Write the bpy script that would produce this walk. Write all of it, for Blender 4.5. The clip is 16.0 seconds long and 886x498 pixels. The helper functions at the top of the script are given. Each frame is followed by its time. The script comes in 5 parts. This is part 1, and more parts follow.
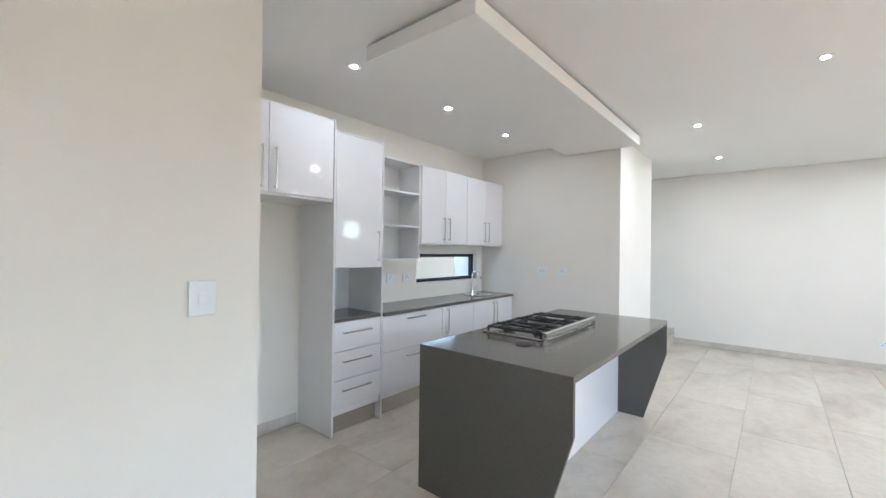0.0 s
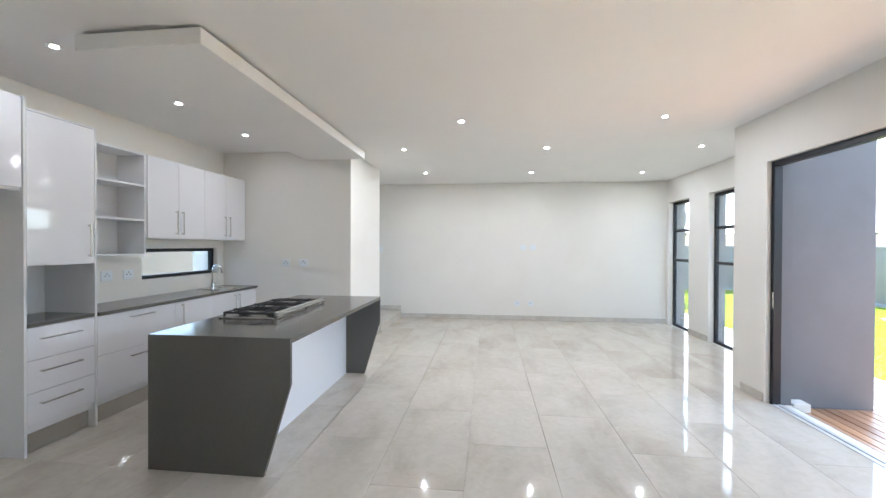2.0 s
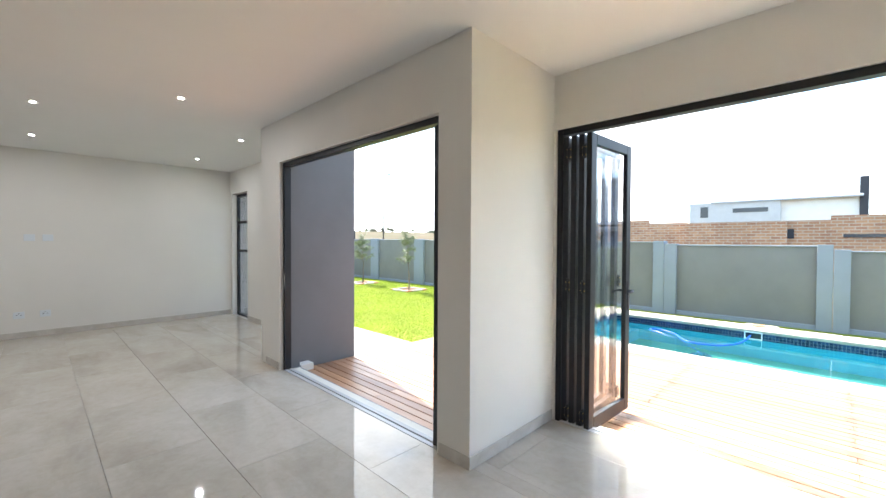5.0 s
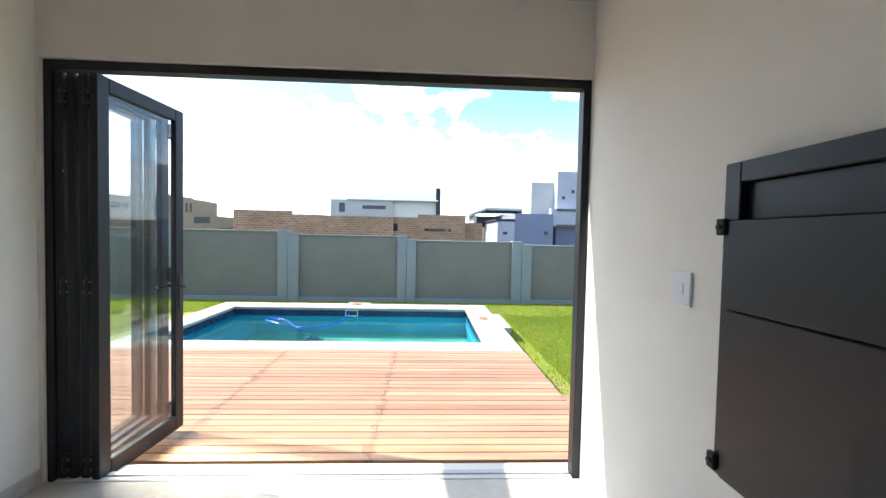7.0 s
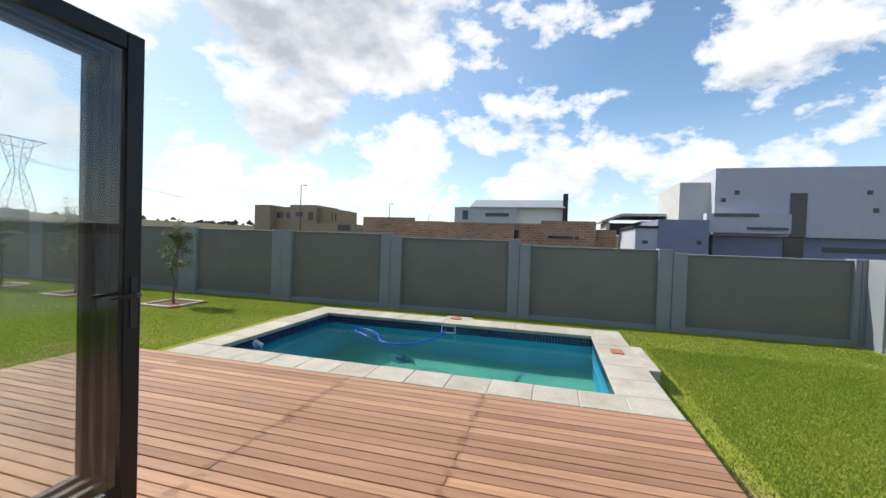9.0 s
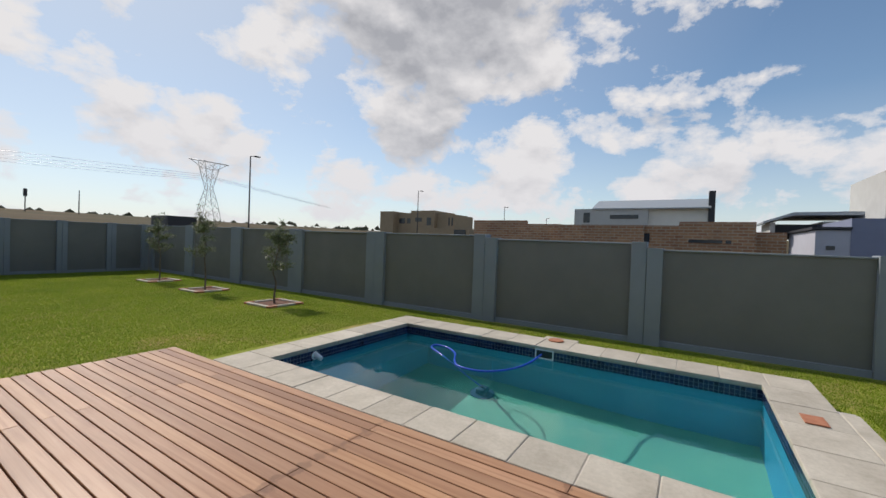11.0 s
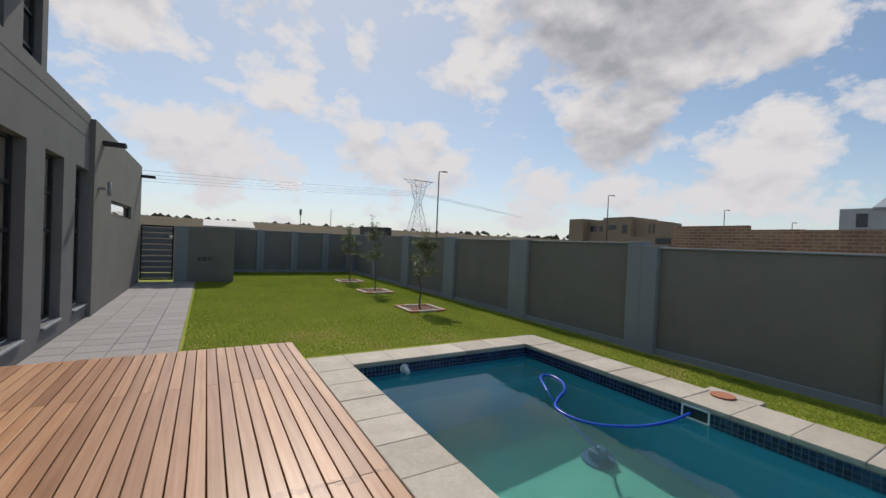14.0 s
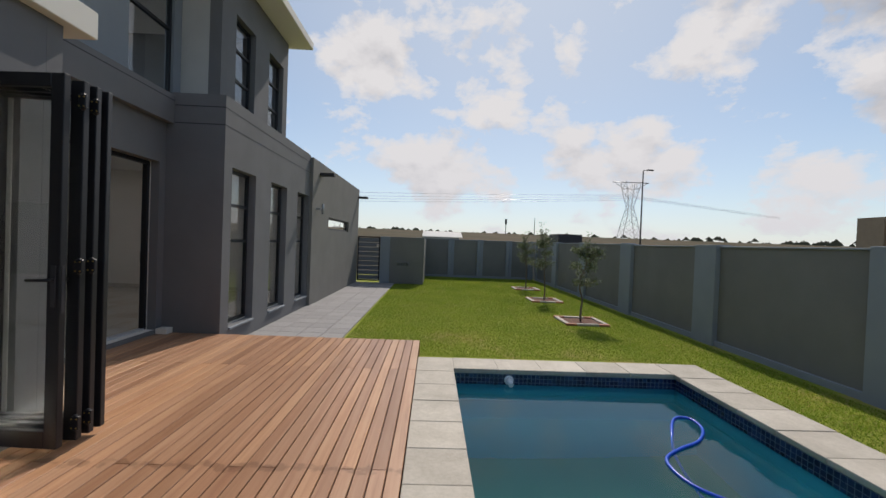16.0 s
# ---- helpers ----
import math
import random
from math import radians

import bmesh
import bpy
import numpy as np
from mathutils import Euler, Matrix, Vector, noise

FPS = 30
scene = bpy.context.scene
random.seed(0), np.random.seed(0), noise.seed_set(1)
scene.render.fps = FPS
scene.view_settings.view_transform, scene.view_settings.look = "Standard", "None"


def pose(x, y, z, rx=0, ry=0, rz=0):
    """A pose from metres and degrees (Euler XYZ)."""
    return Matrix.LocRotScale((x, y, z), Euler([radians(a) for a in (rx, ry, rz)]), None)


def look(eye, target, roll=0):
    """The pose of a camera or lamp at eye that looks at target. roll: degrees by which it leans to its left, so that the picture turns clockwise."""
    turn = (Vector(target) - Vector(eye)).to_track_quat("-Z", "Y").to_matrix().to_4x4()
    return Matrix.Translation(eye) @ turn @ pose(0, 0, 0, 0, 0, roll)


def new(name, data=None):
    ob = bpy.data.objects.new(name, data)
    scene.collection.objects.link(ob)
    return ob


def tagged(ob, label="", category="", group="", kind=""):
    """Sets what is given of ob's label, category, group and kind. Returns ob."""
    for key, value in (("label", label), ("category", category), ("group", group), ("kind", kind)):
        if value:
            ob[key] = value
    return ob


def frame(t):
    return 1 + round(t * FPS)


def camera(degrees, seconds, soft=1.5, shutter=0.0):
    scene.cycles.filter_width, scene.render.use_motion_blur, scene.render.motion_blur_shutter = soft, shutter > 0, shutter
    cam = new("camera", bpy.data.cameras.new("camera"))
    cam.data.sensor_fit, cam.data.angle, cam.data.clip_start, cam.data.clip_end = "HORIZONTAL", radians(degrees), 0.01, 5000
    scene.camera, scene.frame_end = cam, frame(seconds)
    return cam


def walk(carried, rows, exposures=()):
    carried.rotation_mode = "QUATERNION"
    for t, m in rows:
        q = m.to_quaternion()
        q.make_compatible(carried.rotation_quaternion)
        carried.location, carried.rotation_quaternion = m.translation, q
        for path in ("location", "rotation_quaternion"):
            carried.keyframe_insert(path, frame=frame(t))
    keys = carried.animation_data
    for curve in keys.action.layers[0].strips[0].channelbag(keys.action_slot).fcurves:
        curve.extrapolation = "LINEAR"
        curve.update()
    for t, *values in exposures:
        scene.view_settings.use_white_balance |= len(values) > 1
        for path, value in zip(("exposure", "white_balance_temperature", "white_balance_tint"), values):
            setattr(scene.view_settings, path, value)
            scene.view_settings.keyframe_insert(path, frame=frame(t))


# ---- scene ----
cam = camera(96.0, 16.0)
PATH = [
    (0, (0.157, 2.163, 1.526), (-1.124, 3.699, 1.534), 0.7),
    (0.5, (0.332, 2.017, 1.53), (-0.764, 3.69, 1.533), 0.7),
    (1, (0.445, 1.839, 1.527), (-0.349, 3.675, 1.523), 0.6),
    (1.5, (0.55, 1.69, 1.528), (0.029, 3.621, 1.521), 0.5),
    (2, (0.686, 1.6, 1.527), (0.46, 3.587, 1.511), 0.2),
    (2.5, (0.849, 1.54, 1.517), (0.833, 3.54, 1.495), 0.2),
    (3, (0.956, 1.516, 1.519), (1.102, 3.51, 1.492), 0.4),
    (3.5, (1.055, 1.533, 1.513), (1.353, 3.511, 1.483), 0.4),
    (4, (1.178, 1.551, 1.497), (1.707, 3.479, 1.47), 0.3),
    (4.5, (1.308, 1.472, 1.481), (2.291, 3.214, 1.453), 0.4),
    (5, (1.441, 1.355, 1.475), (2.874, 2.75, 1.437), 0.3),
    (5.2, (1.483, 1.318, 1.469), (3.036, 2.579, 1.429), 0.4),
    (7.3, (2.323, 0.801, 1.449), (4.316, 0.644, 1.392), 1.4),
    (7.5, (2.482, 0.786, 1.426), (4.475, 0.625, 1.374), 1.5),
    (8, (2.836, 0.691, 1.399), (4.829, 0.535, 1.355), 1.8),
    (8.5, (3.202, 0.611, 1.38), (5.196, 0.761, 1.339), 1.8),
    (9, (3.634, 0.632, 1.359), (5.563, 1.157, 1.32), 1.9),
    (9.5, (4.014, 0.612, 1.346), (5.842, 1.423, 1.312), 2.1),
    (10, (4.363, 0.652, 1.336), (6.138, 1.572, 1.301), 2.1),
    (12.5, (5.648, 0.529, 1.309), (7.127, 1.876, 1.283), 2.4),
    (13, (5.803, 0.425, 1.327), (7.154, 1.898, 1.302), 2.5),
    (13.5, (6.036, 0.374, 1.341), (7.218, 1.987, 1.308), 2.5),
    (14, (6.348, 0.333, 1.341), (7.368, 2.053, 1.312), 2.5),
    (14.5, (6.673, 0.276, 1.327), (7.485, 2.104, 1.3), 2.4),
    (15, (6.947, 0.216, 1.34), (7.526, 2.13, 1.305), 2.5),
    (15.5, (7.193, 0.181, 1.365), (7.488, 2.159, 1.333), 2.3),
    (16, (7.517, 0.106, 1.364), (7.569, 2.105, 1.334), 2.2),
]
EXPOSURES = [(0.0, 3.38, 6000, 10), (2.0, 3.18, 6050, 10), (3.0, 3.0, 6150, 10), (4.0, 2.88, 6350, 10), (5.2, 2.28, 6400, 10), (7.3, 1.3, 6100, 9), (8.0, 0.9, 6100, 9), (9.0, 0.28, 6500, 11), (10.2, -0.08, 6650, 13), (12.3, -0.42, 6750, 15), (16.0, -0.34, 6700, 15)]
walk(cam, [(t, look(eye, target, roll)) for t, eye, target, roll in PATH], EXPOSURES)

# ---- light ----
SUN_AZ, SUN_EL = math.atan2(0.21, 0.98), radians(44)
world = bpy.data.worlds.new("sky")
scene.world = world
world.use_nodes = True
wn, wl = world.node_tree.nodes, world.node_tree.links
wn.clear()
w_out, w_bg = wn.new("ShaderNodeOutputWorld"), wn.new("ShaderNodeBackground")
sky = wn.new("ShaderNodeTexSky")
sky.sky_type, sky.sun_disc = "NISHITA", False
sky.sun_elevation, sky.sun_rotation = SUN_EL, SUN_AZ
sky.air_density, sky.dust_density, sky.ozone_density = 1.0, 0.25, 1.1
w_co = wn.new("ShaderNodeTexCoord")
w_sep = wn.new("ShaderNodeSeparateXYZ")
wl.new(w_co.outputs["Generated"], w_sep.inputs[0])


def w_math(op, a, b=None):
    n = wn.new("ShaderNodeMath")
    n.operation = op
    for i, v in enumerate((a, b)):
        if v is None:
            continue
        if isinstance(v, (int, float)):
            n.inputs[i].default_value = v
        else:
            wl.new(v, n.inputs[i])
    return n.outputs[0]


def w_ramp(value, stops):
    n = wn.new("ShaderNodeValToRGB")
    while len(n.color_ramp.elements) < len(stops):
        n.color_ramp.elements.new(0.5)
    for e, (p, c) in zip(n.color_ramp.elements, stops):
        e.position, e.color = p, (*c, 1) if len(c) == 3 else c
    wl.new(value, n.inputs[0])
    return n.outputs[0]


# bearing from +y and height above the horizon, both in units of ten degrees
w_az = w_math("MULTIPLY", w_math("ARCTAN2", w_sep.outputs[0], w_sep.outputs[1]), 18 / math.pi)
w_el = w_math("MULTIPLY", w_math("ARCSINE", w_sep.outputs[2]), 18 / math.pi)
w_vec = wn.new("ShaderNodeCombineXYZ")
wl.new(w_az, w_vec.inputs[0]), wl.new(w_math("MULTIPLY", w_el, 1.5), w_vec.inputs[1])


def w_noise(scale, detail, rough, dist=0.0, shift=(0.0, 0.0)):
    n = wn.new("ShaderNodeTexNoise")
    n.inputs["Scale"].default_value, n.inputs["Detail"].default_value = scale, detail
    n.inputs["Roughness"].default_value, n.inputs["Distortion"].default_value = rough, dist
    mp = wn.new("ShaderNodeMapping")
    mp.inputs["Location"].default_value = (*shift, 0)
    wl.new(w_vec.outputs[0], mp.inputs[0])
    wl.new(mp.outputs[0], n.inputs["Vector"])
    return n.outputs["Fac"]


# the larger clouds: bearing, height, half width, half height in degrees, thickness
CLOUDS = [(57, 28, 24, 12, 1.0), (54, 17, 9, 9, 0.8), (70, 13, 9, 7, 0.62), (8, 23, 6, 10, 0.62), (1, 10, 11, 7, 0.6), (25, 11, 12, 7, 0.55),
          (78, 17, 8, 5, 0.6), (45, 9, 6, 4, 0.45), (64, 8, 17, 4, 0.5), (88, 8, 9, 4, 0.55), (98, 12, 3, 3, 0.45), (108, 8, 4, 6, 0.58),
          (87, 15, 6, 4, 0.5), (114, 21, 9, 8, 0.55), (37, 27, 8, 8, 0.5), (-11, 24, 9, 6, 0.55)]
w_mass = w_bank = 0.0
for az, el, ra, re, weight in CLOUDS:
    u = w_math("MULTIPLY", w_math("SUBTRACT", w_az, az / 10), 10 / ra)
    v = w_math("MULTIPLY", w_math("SUBTRACT", w_el, el / 10), 10 / re)
    q = w_math("ADD", w_math("MULTIPLY", u, u), w_math("MULTIPLY", v, v))
    lobe = w_math("MULTIPLY", w_math("MAXIMUM", w_math("SUBTRACT", 1.0, q), 0.0), weight)
    w_mass = w_math("MAXIMUM", w_mass, lobe)
    if weight > 0.7:
        w_bank = w_math("MAXIMUM", w_bank, lobe)
w_fine = w_noise(1.15, 15, 0.6, 0.1, (3.1, 2.2))
w_wide = w_noise(0.32, 3, 0.5, 0.0, (7.7, 1.3))
w_dens = w_math("ADD", w_mass, w_math("MULTIPLY", w_math("SUBTRACT", w_fine, 0.52), 3.1))
w_dens = w_math("ADD", w_dens, w_math("MULTIPLY", w_math("SUBTRACT", w_wide, 0.5), 0.8))
cloud_mask = w_ramp(w_dens, [(0.06, (0, 0, 0)), (0.2, (0.55, 0.55, 0.55)), (0.45, (1, 1, 1))])
# lit tops and grey bellies, darkest in the thick bank
w_above = w_noise(1.15, 6, 0.55, 0.1, (3.1, 2.55))
w_here = w_noise(1.15, 6, 0.55, 0.1, (3.1, 2.2))
w_lump = w_math("ADD", w_math("MULTIPLY", w_math("SUBTRACT", w_above, w_here), 1.9), w_math("MULTIPLY", w_bank, 0.5))
w_lump = w_math("ADD", w_lump, w_math("MULTIPLY", w_dens, 0.16))
cloud_tone = w_ramp(w_lump, [(0.02, (0.92, 0.94, 0.95)), (0.22, (0.82, 0.84, 0.86)), (0.45, (0.66, 0.69, 0.725)), (0.8, (0.45, 0.48, 0.525))])
w_gain = wn.new("ShaderNodeMix")
w_gain.data_type, w_gain.blend_type = "RGBA", "MULTIPLY"
w_gain.inputs["Factor"].default_value = 1.0
w_gain.inputs["B"].default_value = (0.125, 0.142, 0.145, 1)
wl.new(sky.outputs[0], w_gain.inputs["A"])
w_mix = wn.new("ShaderNodeMix")
w_mix.data_type = "RGBA"
wl.new(cloud_mask, w_mix.inputs["Factor"])
wl.new(cloud_tone, w_mix.inputs["B"])
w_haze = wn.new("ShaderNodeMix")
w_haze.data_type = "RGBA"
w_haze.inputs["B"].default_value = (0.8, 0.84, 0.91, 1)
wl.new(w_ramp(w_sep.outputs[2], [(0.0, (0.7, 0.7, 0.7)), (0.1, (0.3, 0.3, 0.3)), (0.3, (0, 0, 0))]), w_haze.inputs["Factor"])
# the pale veil round the sun
w_dot = wn.new("ShaderNodeVectorMath")
w_dot.operation = "DOT_PRODUCT"
wl.new(w_co.outputs["Generated"], w_dot.inputs[0])
w_dot.inputs[1].default_value = (math.sin(SUN_AZ) * math.cos(SUN_EL), math.cos(SUN_AZ) * math.cos(SUN_EL), math.sin(SUN_EL))
w_veil = wn.new("ShaderNodeMix")
w_veil.data_type = "RGBA"
w_veil.inputs["B"].default_value = (0.72, 0.82, 0.92, 1)
wl.new(w_ramp(w_dot.outputs["Value"], [(0.35, (0, 0, 0)), (0.75, (0.3, 0.3, 0.3)), (1.0, (0.75, 0.75, 0.75))]), w_veil.inputs["Factor"])
wl.new(w_gain.outputs["Result"], w_veil.inputs["A"])
wl.new(w_veil.outputs["Result"], w_mix.inputs["A"])
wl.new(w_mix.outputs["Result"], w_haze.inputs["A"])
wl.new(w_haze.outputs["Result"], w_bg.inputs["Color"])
w_bg.inputs["Strength"].default_value = 1.0
wl.new(w_bg.outputs[0], w_out.inputs[0])

sun_data = bpy.data.lights.new("sun", "SUN")
sun_data.energy, sun_data.angle, sun_data.color = 4.1, radians(0.6), (1.0, 0.95, 0.86)
sun = new("sun", sun_data)
sun_dir = Vector((math.sin(SUN_AZ) * math.cos(SUN_EL), math.cos(SUN_AZ) * math.cos(SUN_EL), math.sin(SUN_EL)))
sun.matrix_world = look(sun_dir * 30, (0, 0, 0))


# ---- materials ----
class Mat:
    """A node material with a short way to noise-driven colour, gloss and relief."""

    def __init__(self, name, color, rough=0.5, metal=0.0, spec=0.5, pieces=False):
        self.m = bpy.data.materials.new(name)
        self.m.use_nodes = True
        self.n, self.l = self.m.node_tree.nodes, self.m.node_tree.links
        self.b = self.n["Principled BSDF"]
        self.b.inputs["Base Color"].default_value = (*color, 1)
        self.b.inputs["Roughness"].default_value = rough
        self.b.inputs["Metallic"].default_value = metal
        self.b.inputs["Specular IOR Level"].default_value = spec
        self.co = self.n.new("ShaderNodeTexCoord").outputs["Object"]
        if pieces:
            add = self.n.new("ShaderNodeVectorMath")
            add.operation = "MULTIPLY_ADD"
            self.l.new(self.n.new("ShaderNodeObjectInfo").outputs["Random"], add.inputs[0])
            add.inputs[1].default_value = (37.0, 53.0, 11.0)
            self.l.new(self.co, add.inputs[2])
            self.co = add.outputs[0]
        self.col = None

    def noise(self, scale, detail=4, rough=0.55, stretch=(1, 1, 1), dist=0.0):
        mp = self.n.new("ShaderNodeMapping")
        mp.inputs["Scale"].default_value = stretch
        self.l.new(self.co, mp.inputs[0])
        t = self.n.new("ShaderNodeTexNoise")
        t.inputs["Scale"].default_value, t.inputs["Detail"].default_value = scale, detail
        t.inputs["Roughness"].default_value, t.inputs["Distortion"].default_value = rough, dist
        self.l.new(mp.outputs[0], t.inputs["Vector"])
        return t.outputs["Fac"]

    def ramp(self, value, stops):
        r = self.n.new("ShaderNodeValToRGB")
        while len(r.color_ramp.elements) < len(stops):
            r.color_ramp.elements.new(0.5)
        for e, (p, c) in zip(r.color_ramp.elements, stops):
            e.position, e.color = p, (*c, 1)
        self.l.new(value, r.inputs[0])
        return r.outputs[0]

    def paint(self, out):
        self.col = out
        self.l.new(out, self.b.inputs["Base Color"])
        return self

    def blend(self, a, b, fac, mode="MULTIPLY"):
        x = self.n.new("ShaderNodeMix")
        x.data_type, x.blend_type = "RGBA", mode
        for sock, v in (("A", a), ("B", b), ("Factor", fac)):
            if isinstance(v, (int, float)):
                x.inputs[sock].default_value = v
            elif isinstance(v, tuple):
                x.inputs[sock].default_value = (*v, 1)
            else:
                self.l.new(v, x.inputs[sock])
        return x.outputs["Result"]

    def bump(self, value, strength=0.2, dist=0.005):
        k = self.n.new("ShaderNodeBump")
        k.inputs["Strength"].default_value, k.inputs["Distance"].default_value = strength, dist
        self.l.new(value, k.inputs["Height"])
        self.l.new(k.outputs[0], self.b.inputs["Normal"])
        return self

    def gloss(self, value, lo, hi):
        mr = self.n.new("ShaderNodeMapRange")
        mr.inputs["To Min"].default_value, mr.inputs["To Max"].default_value = lo, hi
        self.l.new(value, mr.inputs["Value"])
        self.l.new(mr.outputs[0], self.b.inputs["Roughness"])
        return self

    def each(self, amount):
        """A small change of tone from piece to piece."""
        o = self.n.new("ShaderNodeObjectInfo")
        tone = self.ramp(o.outputs["Random"], [(0, (1 - amount,) * 3), (1, (1 + amount * 0.4,) * 3)])
        self.l.new(self.blend(self.col, tone, 1.0), self.b.inputs["Base Color"])
        return self


def plaster(name, color, grain=160, strength=0.12, vary=0.05):
    m = Mat(name, color, 0.85, spec=0.25)
    lo = tuple(c * (1 - vary) for c in color)
    m.paint(m.ramp(m.noise(1.3, 5, 0.6), [(0.35, lo), (0.65, color)]))
    return m.bump(m.noise(grain, 3), strength, 0.003).m


WALL = plaster("cream_wall_paint", (0.795, 0.77, 0.72), 220, 0.06, 0.03)
CEIL = plaster("white_ceiling_paint", (0.84, 0.83, 0.81), 200, 0.03, 0.02)
GREY = plaster("grey_exterior_plaster", (0.175, 0.178, 0.184), 120, 0.3, 0.12)
GREY_WALL = plaster("garden_wall_plaster", (0.21, 0.205, 0.19), 120, 0.3, 0.1)
POST_PAINT = plaster("post_paint", (0.265, 0.292, 0.318), 120, 0.25, 0.08)
WHITE_EXT = plaster("white_fascia_paint", (0.78, 0.75, 0.68), 120, 0.15, 0.05)

m = Mat("polished_porcelain", (0.6, 0.57, 0.52), 0.1, pieces=True)
vein = m.noise(1.7, 8, 0.62, (1, 0.5, 1), 0.5)
m.paint(m.blend(m.ramp(vein, [(0.3, (0.45, 0.4, 0.33)), (0.5, (0.56, 0.51, 0.435)), (0.7, (0.625, 0.58, 0.51))]),
                m.ramp(m.noise(14, 5, 0.6, dist=0.8), [(0.3, (0.93, 0.92, 0.9)), (0.6, (1, 1, 1))]), 1.0))
m.each(0.025)
m.gloss(m.noise(6, 3), 0.03, 0.07)
TILE = m.m
GROUT = Mat("grout", (0.48, 0.445, 0.395), 0.8).m
m = Mat("skirting_tile", (0.52, 0.49, 0.44), 0.25)
m.paint(m.ramp(m.noise(5, 6, 0.6, dist=1), [(0.3, (0.5, 0.46, 0.41)), (0.7, (0.63, 0.6, 0.55))]))
SKIRT = m.m
m = Mat("gloss_white_board", (0.74, 0.74, 0.76), 0.06)
m.b.inputs["Coat Weight"].default_value = 0.3
WHITE = m.m
WHITE_IN = Mat("white_melamine", (0.72, 0.72, 0.72), 0.35).m
m = Mat("grey_quartz", (0.1, 0.095, 0.085), 0.16)
m.paint(m.ramp(m.noise(420, 2, 0.5), [(0.35, (0.085, 0.08, 0.07)), (0.6, (0.115, 0.108, 0.096)), (0.8, (0.16, 0.15, 0.14))]))
QUARTZ = m.m
STEEL = Mat("brushed_steel", (0.62, 0.6, 0.57), 0.24, 1.0).m
CHROME = Mat("chrome", (0.8, 0.8, 0.8), 0.06, 1.0).m
IRON = Mat("black_cast_iron", (0.015, 0.015, 0.015), 0.5).m
m = Mat("charcoal_aluminium", (0.012, 0.013, 0.016), 0.42, spec=0.35)
m.bump(m.noise(700, 2), 0.05, 0.001)
ALU = m.m
m = Mat("blackened_steel", (0.022, 0.023, 0.026), 0.4, 0.3)
m.gloss(m.noise(4, 5, 0.6, (1, 1, 3)), 0.3, 0.55)
BRAAI = m.m
PLASTIC = Mat("white_plastic", (0.75, 0.79, 0.82), 0.3).m
PLASTIC_HI = Mat("white_rocker_plastic", (0.82, 0.84, 0.86), 0.25).m
LIGHT_ALU = Mat("pale_anodised_aluminium", (0.5, 0.5, 0.5), 0.4).m
SLAT = Mat("grey_slat_paint", (0.16, 0.17, 0.19), 0.5).m
RUBBER = Mat("black_rubber", (0.012, 0.012, 0.012), 0.7).m
BRASS = Mat("brass_screw", (0.5, 0.36, 0.12), 0.3, 1.0).m

m = Mat("clear_glass", (0.95, 0.97, 0.97), 0.0)
m.b.inputs["Transmission Weight"].default_value, m.b.inputs["IOR"].default_value = 1.0, 1.45
GLASS = m.m

m = Mat("hardwood_deck", (0.3, 0.14, 0.075), 0.5, spec=0.4, pieces=True)
grain = m.noise(30, 7, 0.62, (1, 0.03, 1), 0.5)
m.paint(m.blend(m.ramp(grain, [(0.25, (0.36, 0.175, 0.095)), (0.5, (0.48, 0.265, 0.15)), (0.8, (0.56, 0.35, 0.215))]),
                m.ramp(m.noise(1.1, 4, 0.6, (1, 0.5, 1)), [(0.35, (0.84, 0.83, 0.82)), (0.65, (1.06, 1.06, 1.07))]), 1.0))
o = m.n.new("ShaderNodeObjectInfo")
tone = m.ramp(o.outputs["Random"], [(0, (0.68, 0.62, 0.58)), (0.25, (0.85, 0.82, 0.8)), (0.6, (1, 1, 1)), (0.85, (1.1, 1.08, 1.0)), (1, (1.15, 1.2, 1.2))])
m.col = m.blend(m.col, tone, 1.0)
# dark oil smudges over the two lines of screws
gp, gs = m.n.new("ShaderNodeNewGeometry"), m.n.new("ShaderNodeSeparateXYZ")
m.l.new(gp.outputs["Position"], gs.inputs[0])


def deck_math(op, a, b):
    n = m.n.new("ShaderNodeMath")
    n.operation = op
    for i, v in enumerate((a, b)):
        if isinstance(v, (int, float)):
            n.inputs[i].default_value = v
        else:
            m.l.new(v, n.inputs[i])
    return n.outputs[0]


wob = deck_math("MULTIPLY", deck_math("SUBTRACT", m.noise(9, 3), 0.48), 0.3)
near = deck_math("MINIMUM", deck_math("ABSOLUTE", deck_math("SUBTRACT", gs.outputs[1], 1.195), 0), deck_math("ABSOLUTE", deck_math("SUBTRACT", gs.outputs[1], 2.61), 0))
stain = m.ramp(deck_math("ADD", near, wob), [(0.01, (0.68, 0.65, 0.63)), (0.04, (1, 1, 1))])
m.paint(m.blend(m.col, stain, 1.0))
m.bump(grain, 0.12, 0.002)
m.gloss(m.noise(3, 4), 0.26, 0.46)
DECK = m.m
# near-black colour holding the shade seen between the deck boards
GAP_SHADE = Mat("deck_gap_shade", (0.05, 0.03, 0.02), 0.8).m

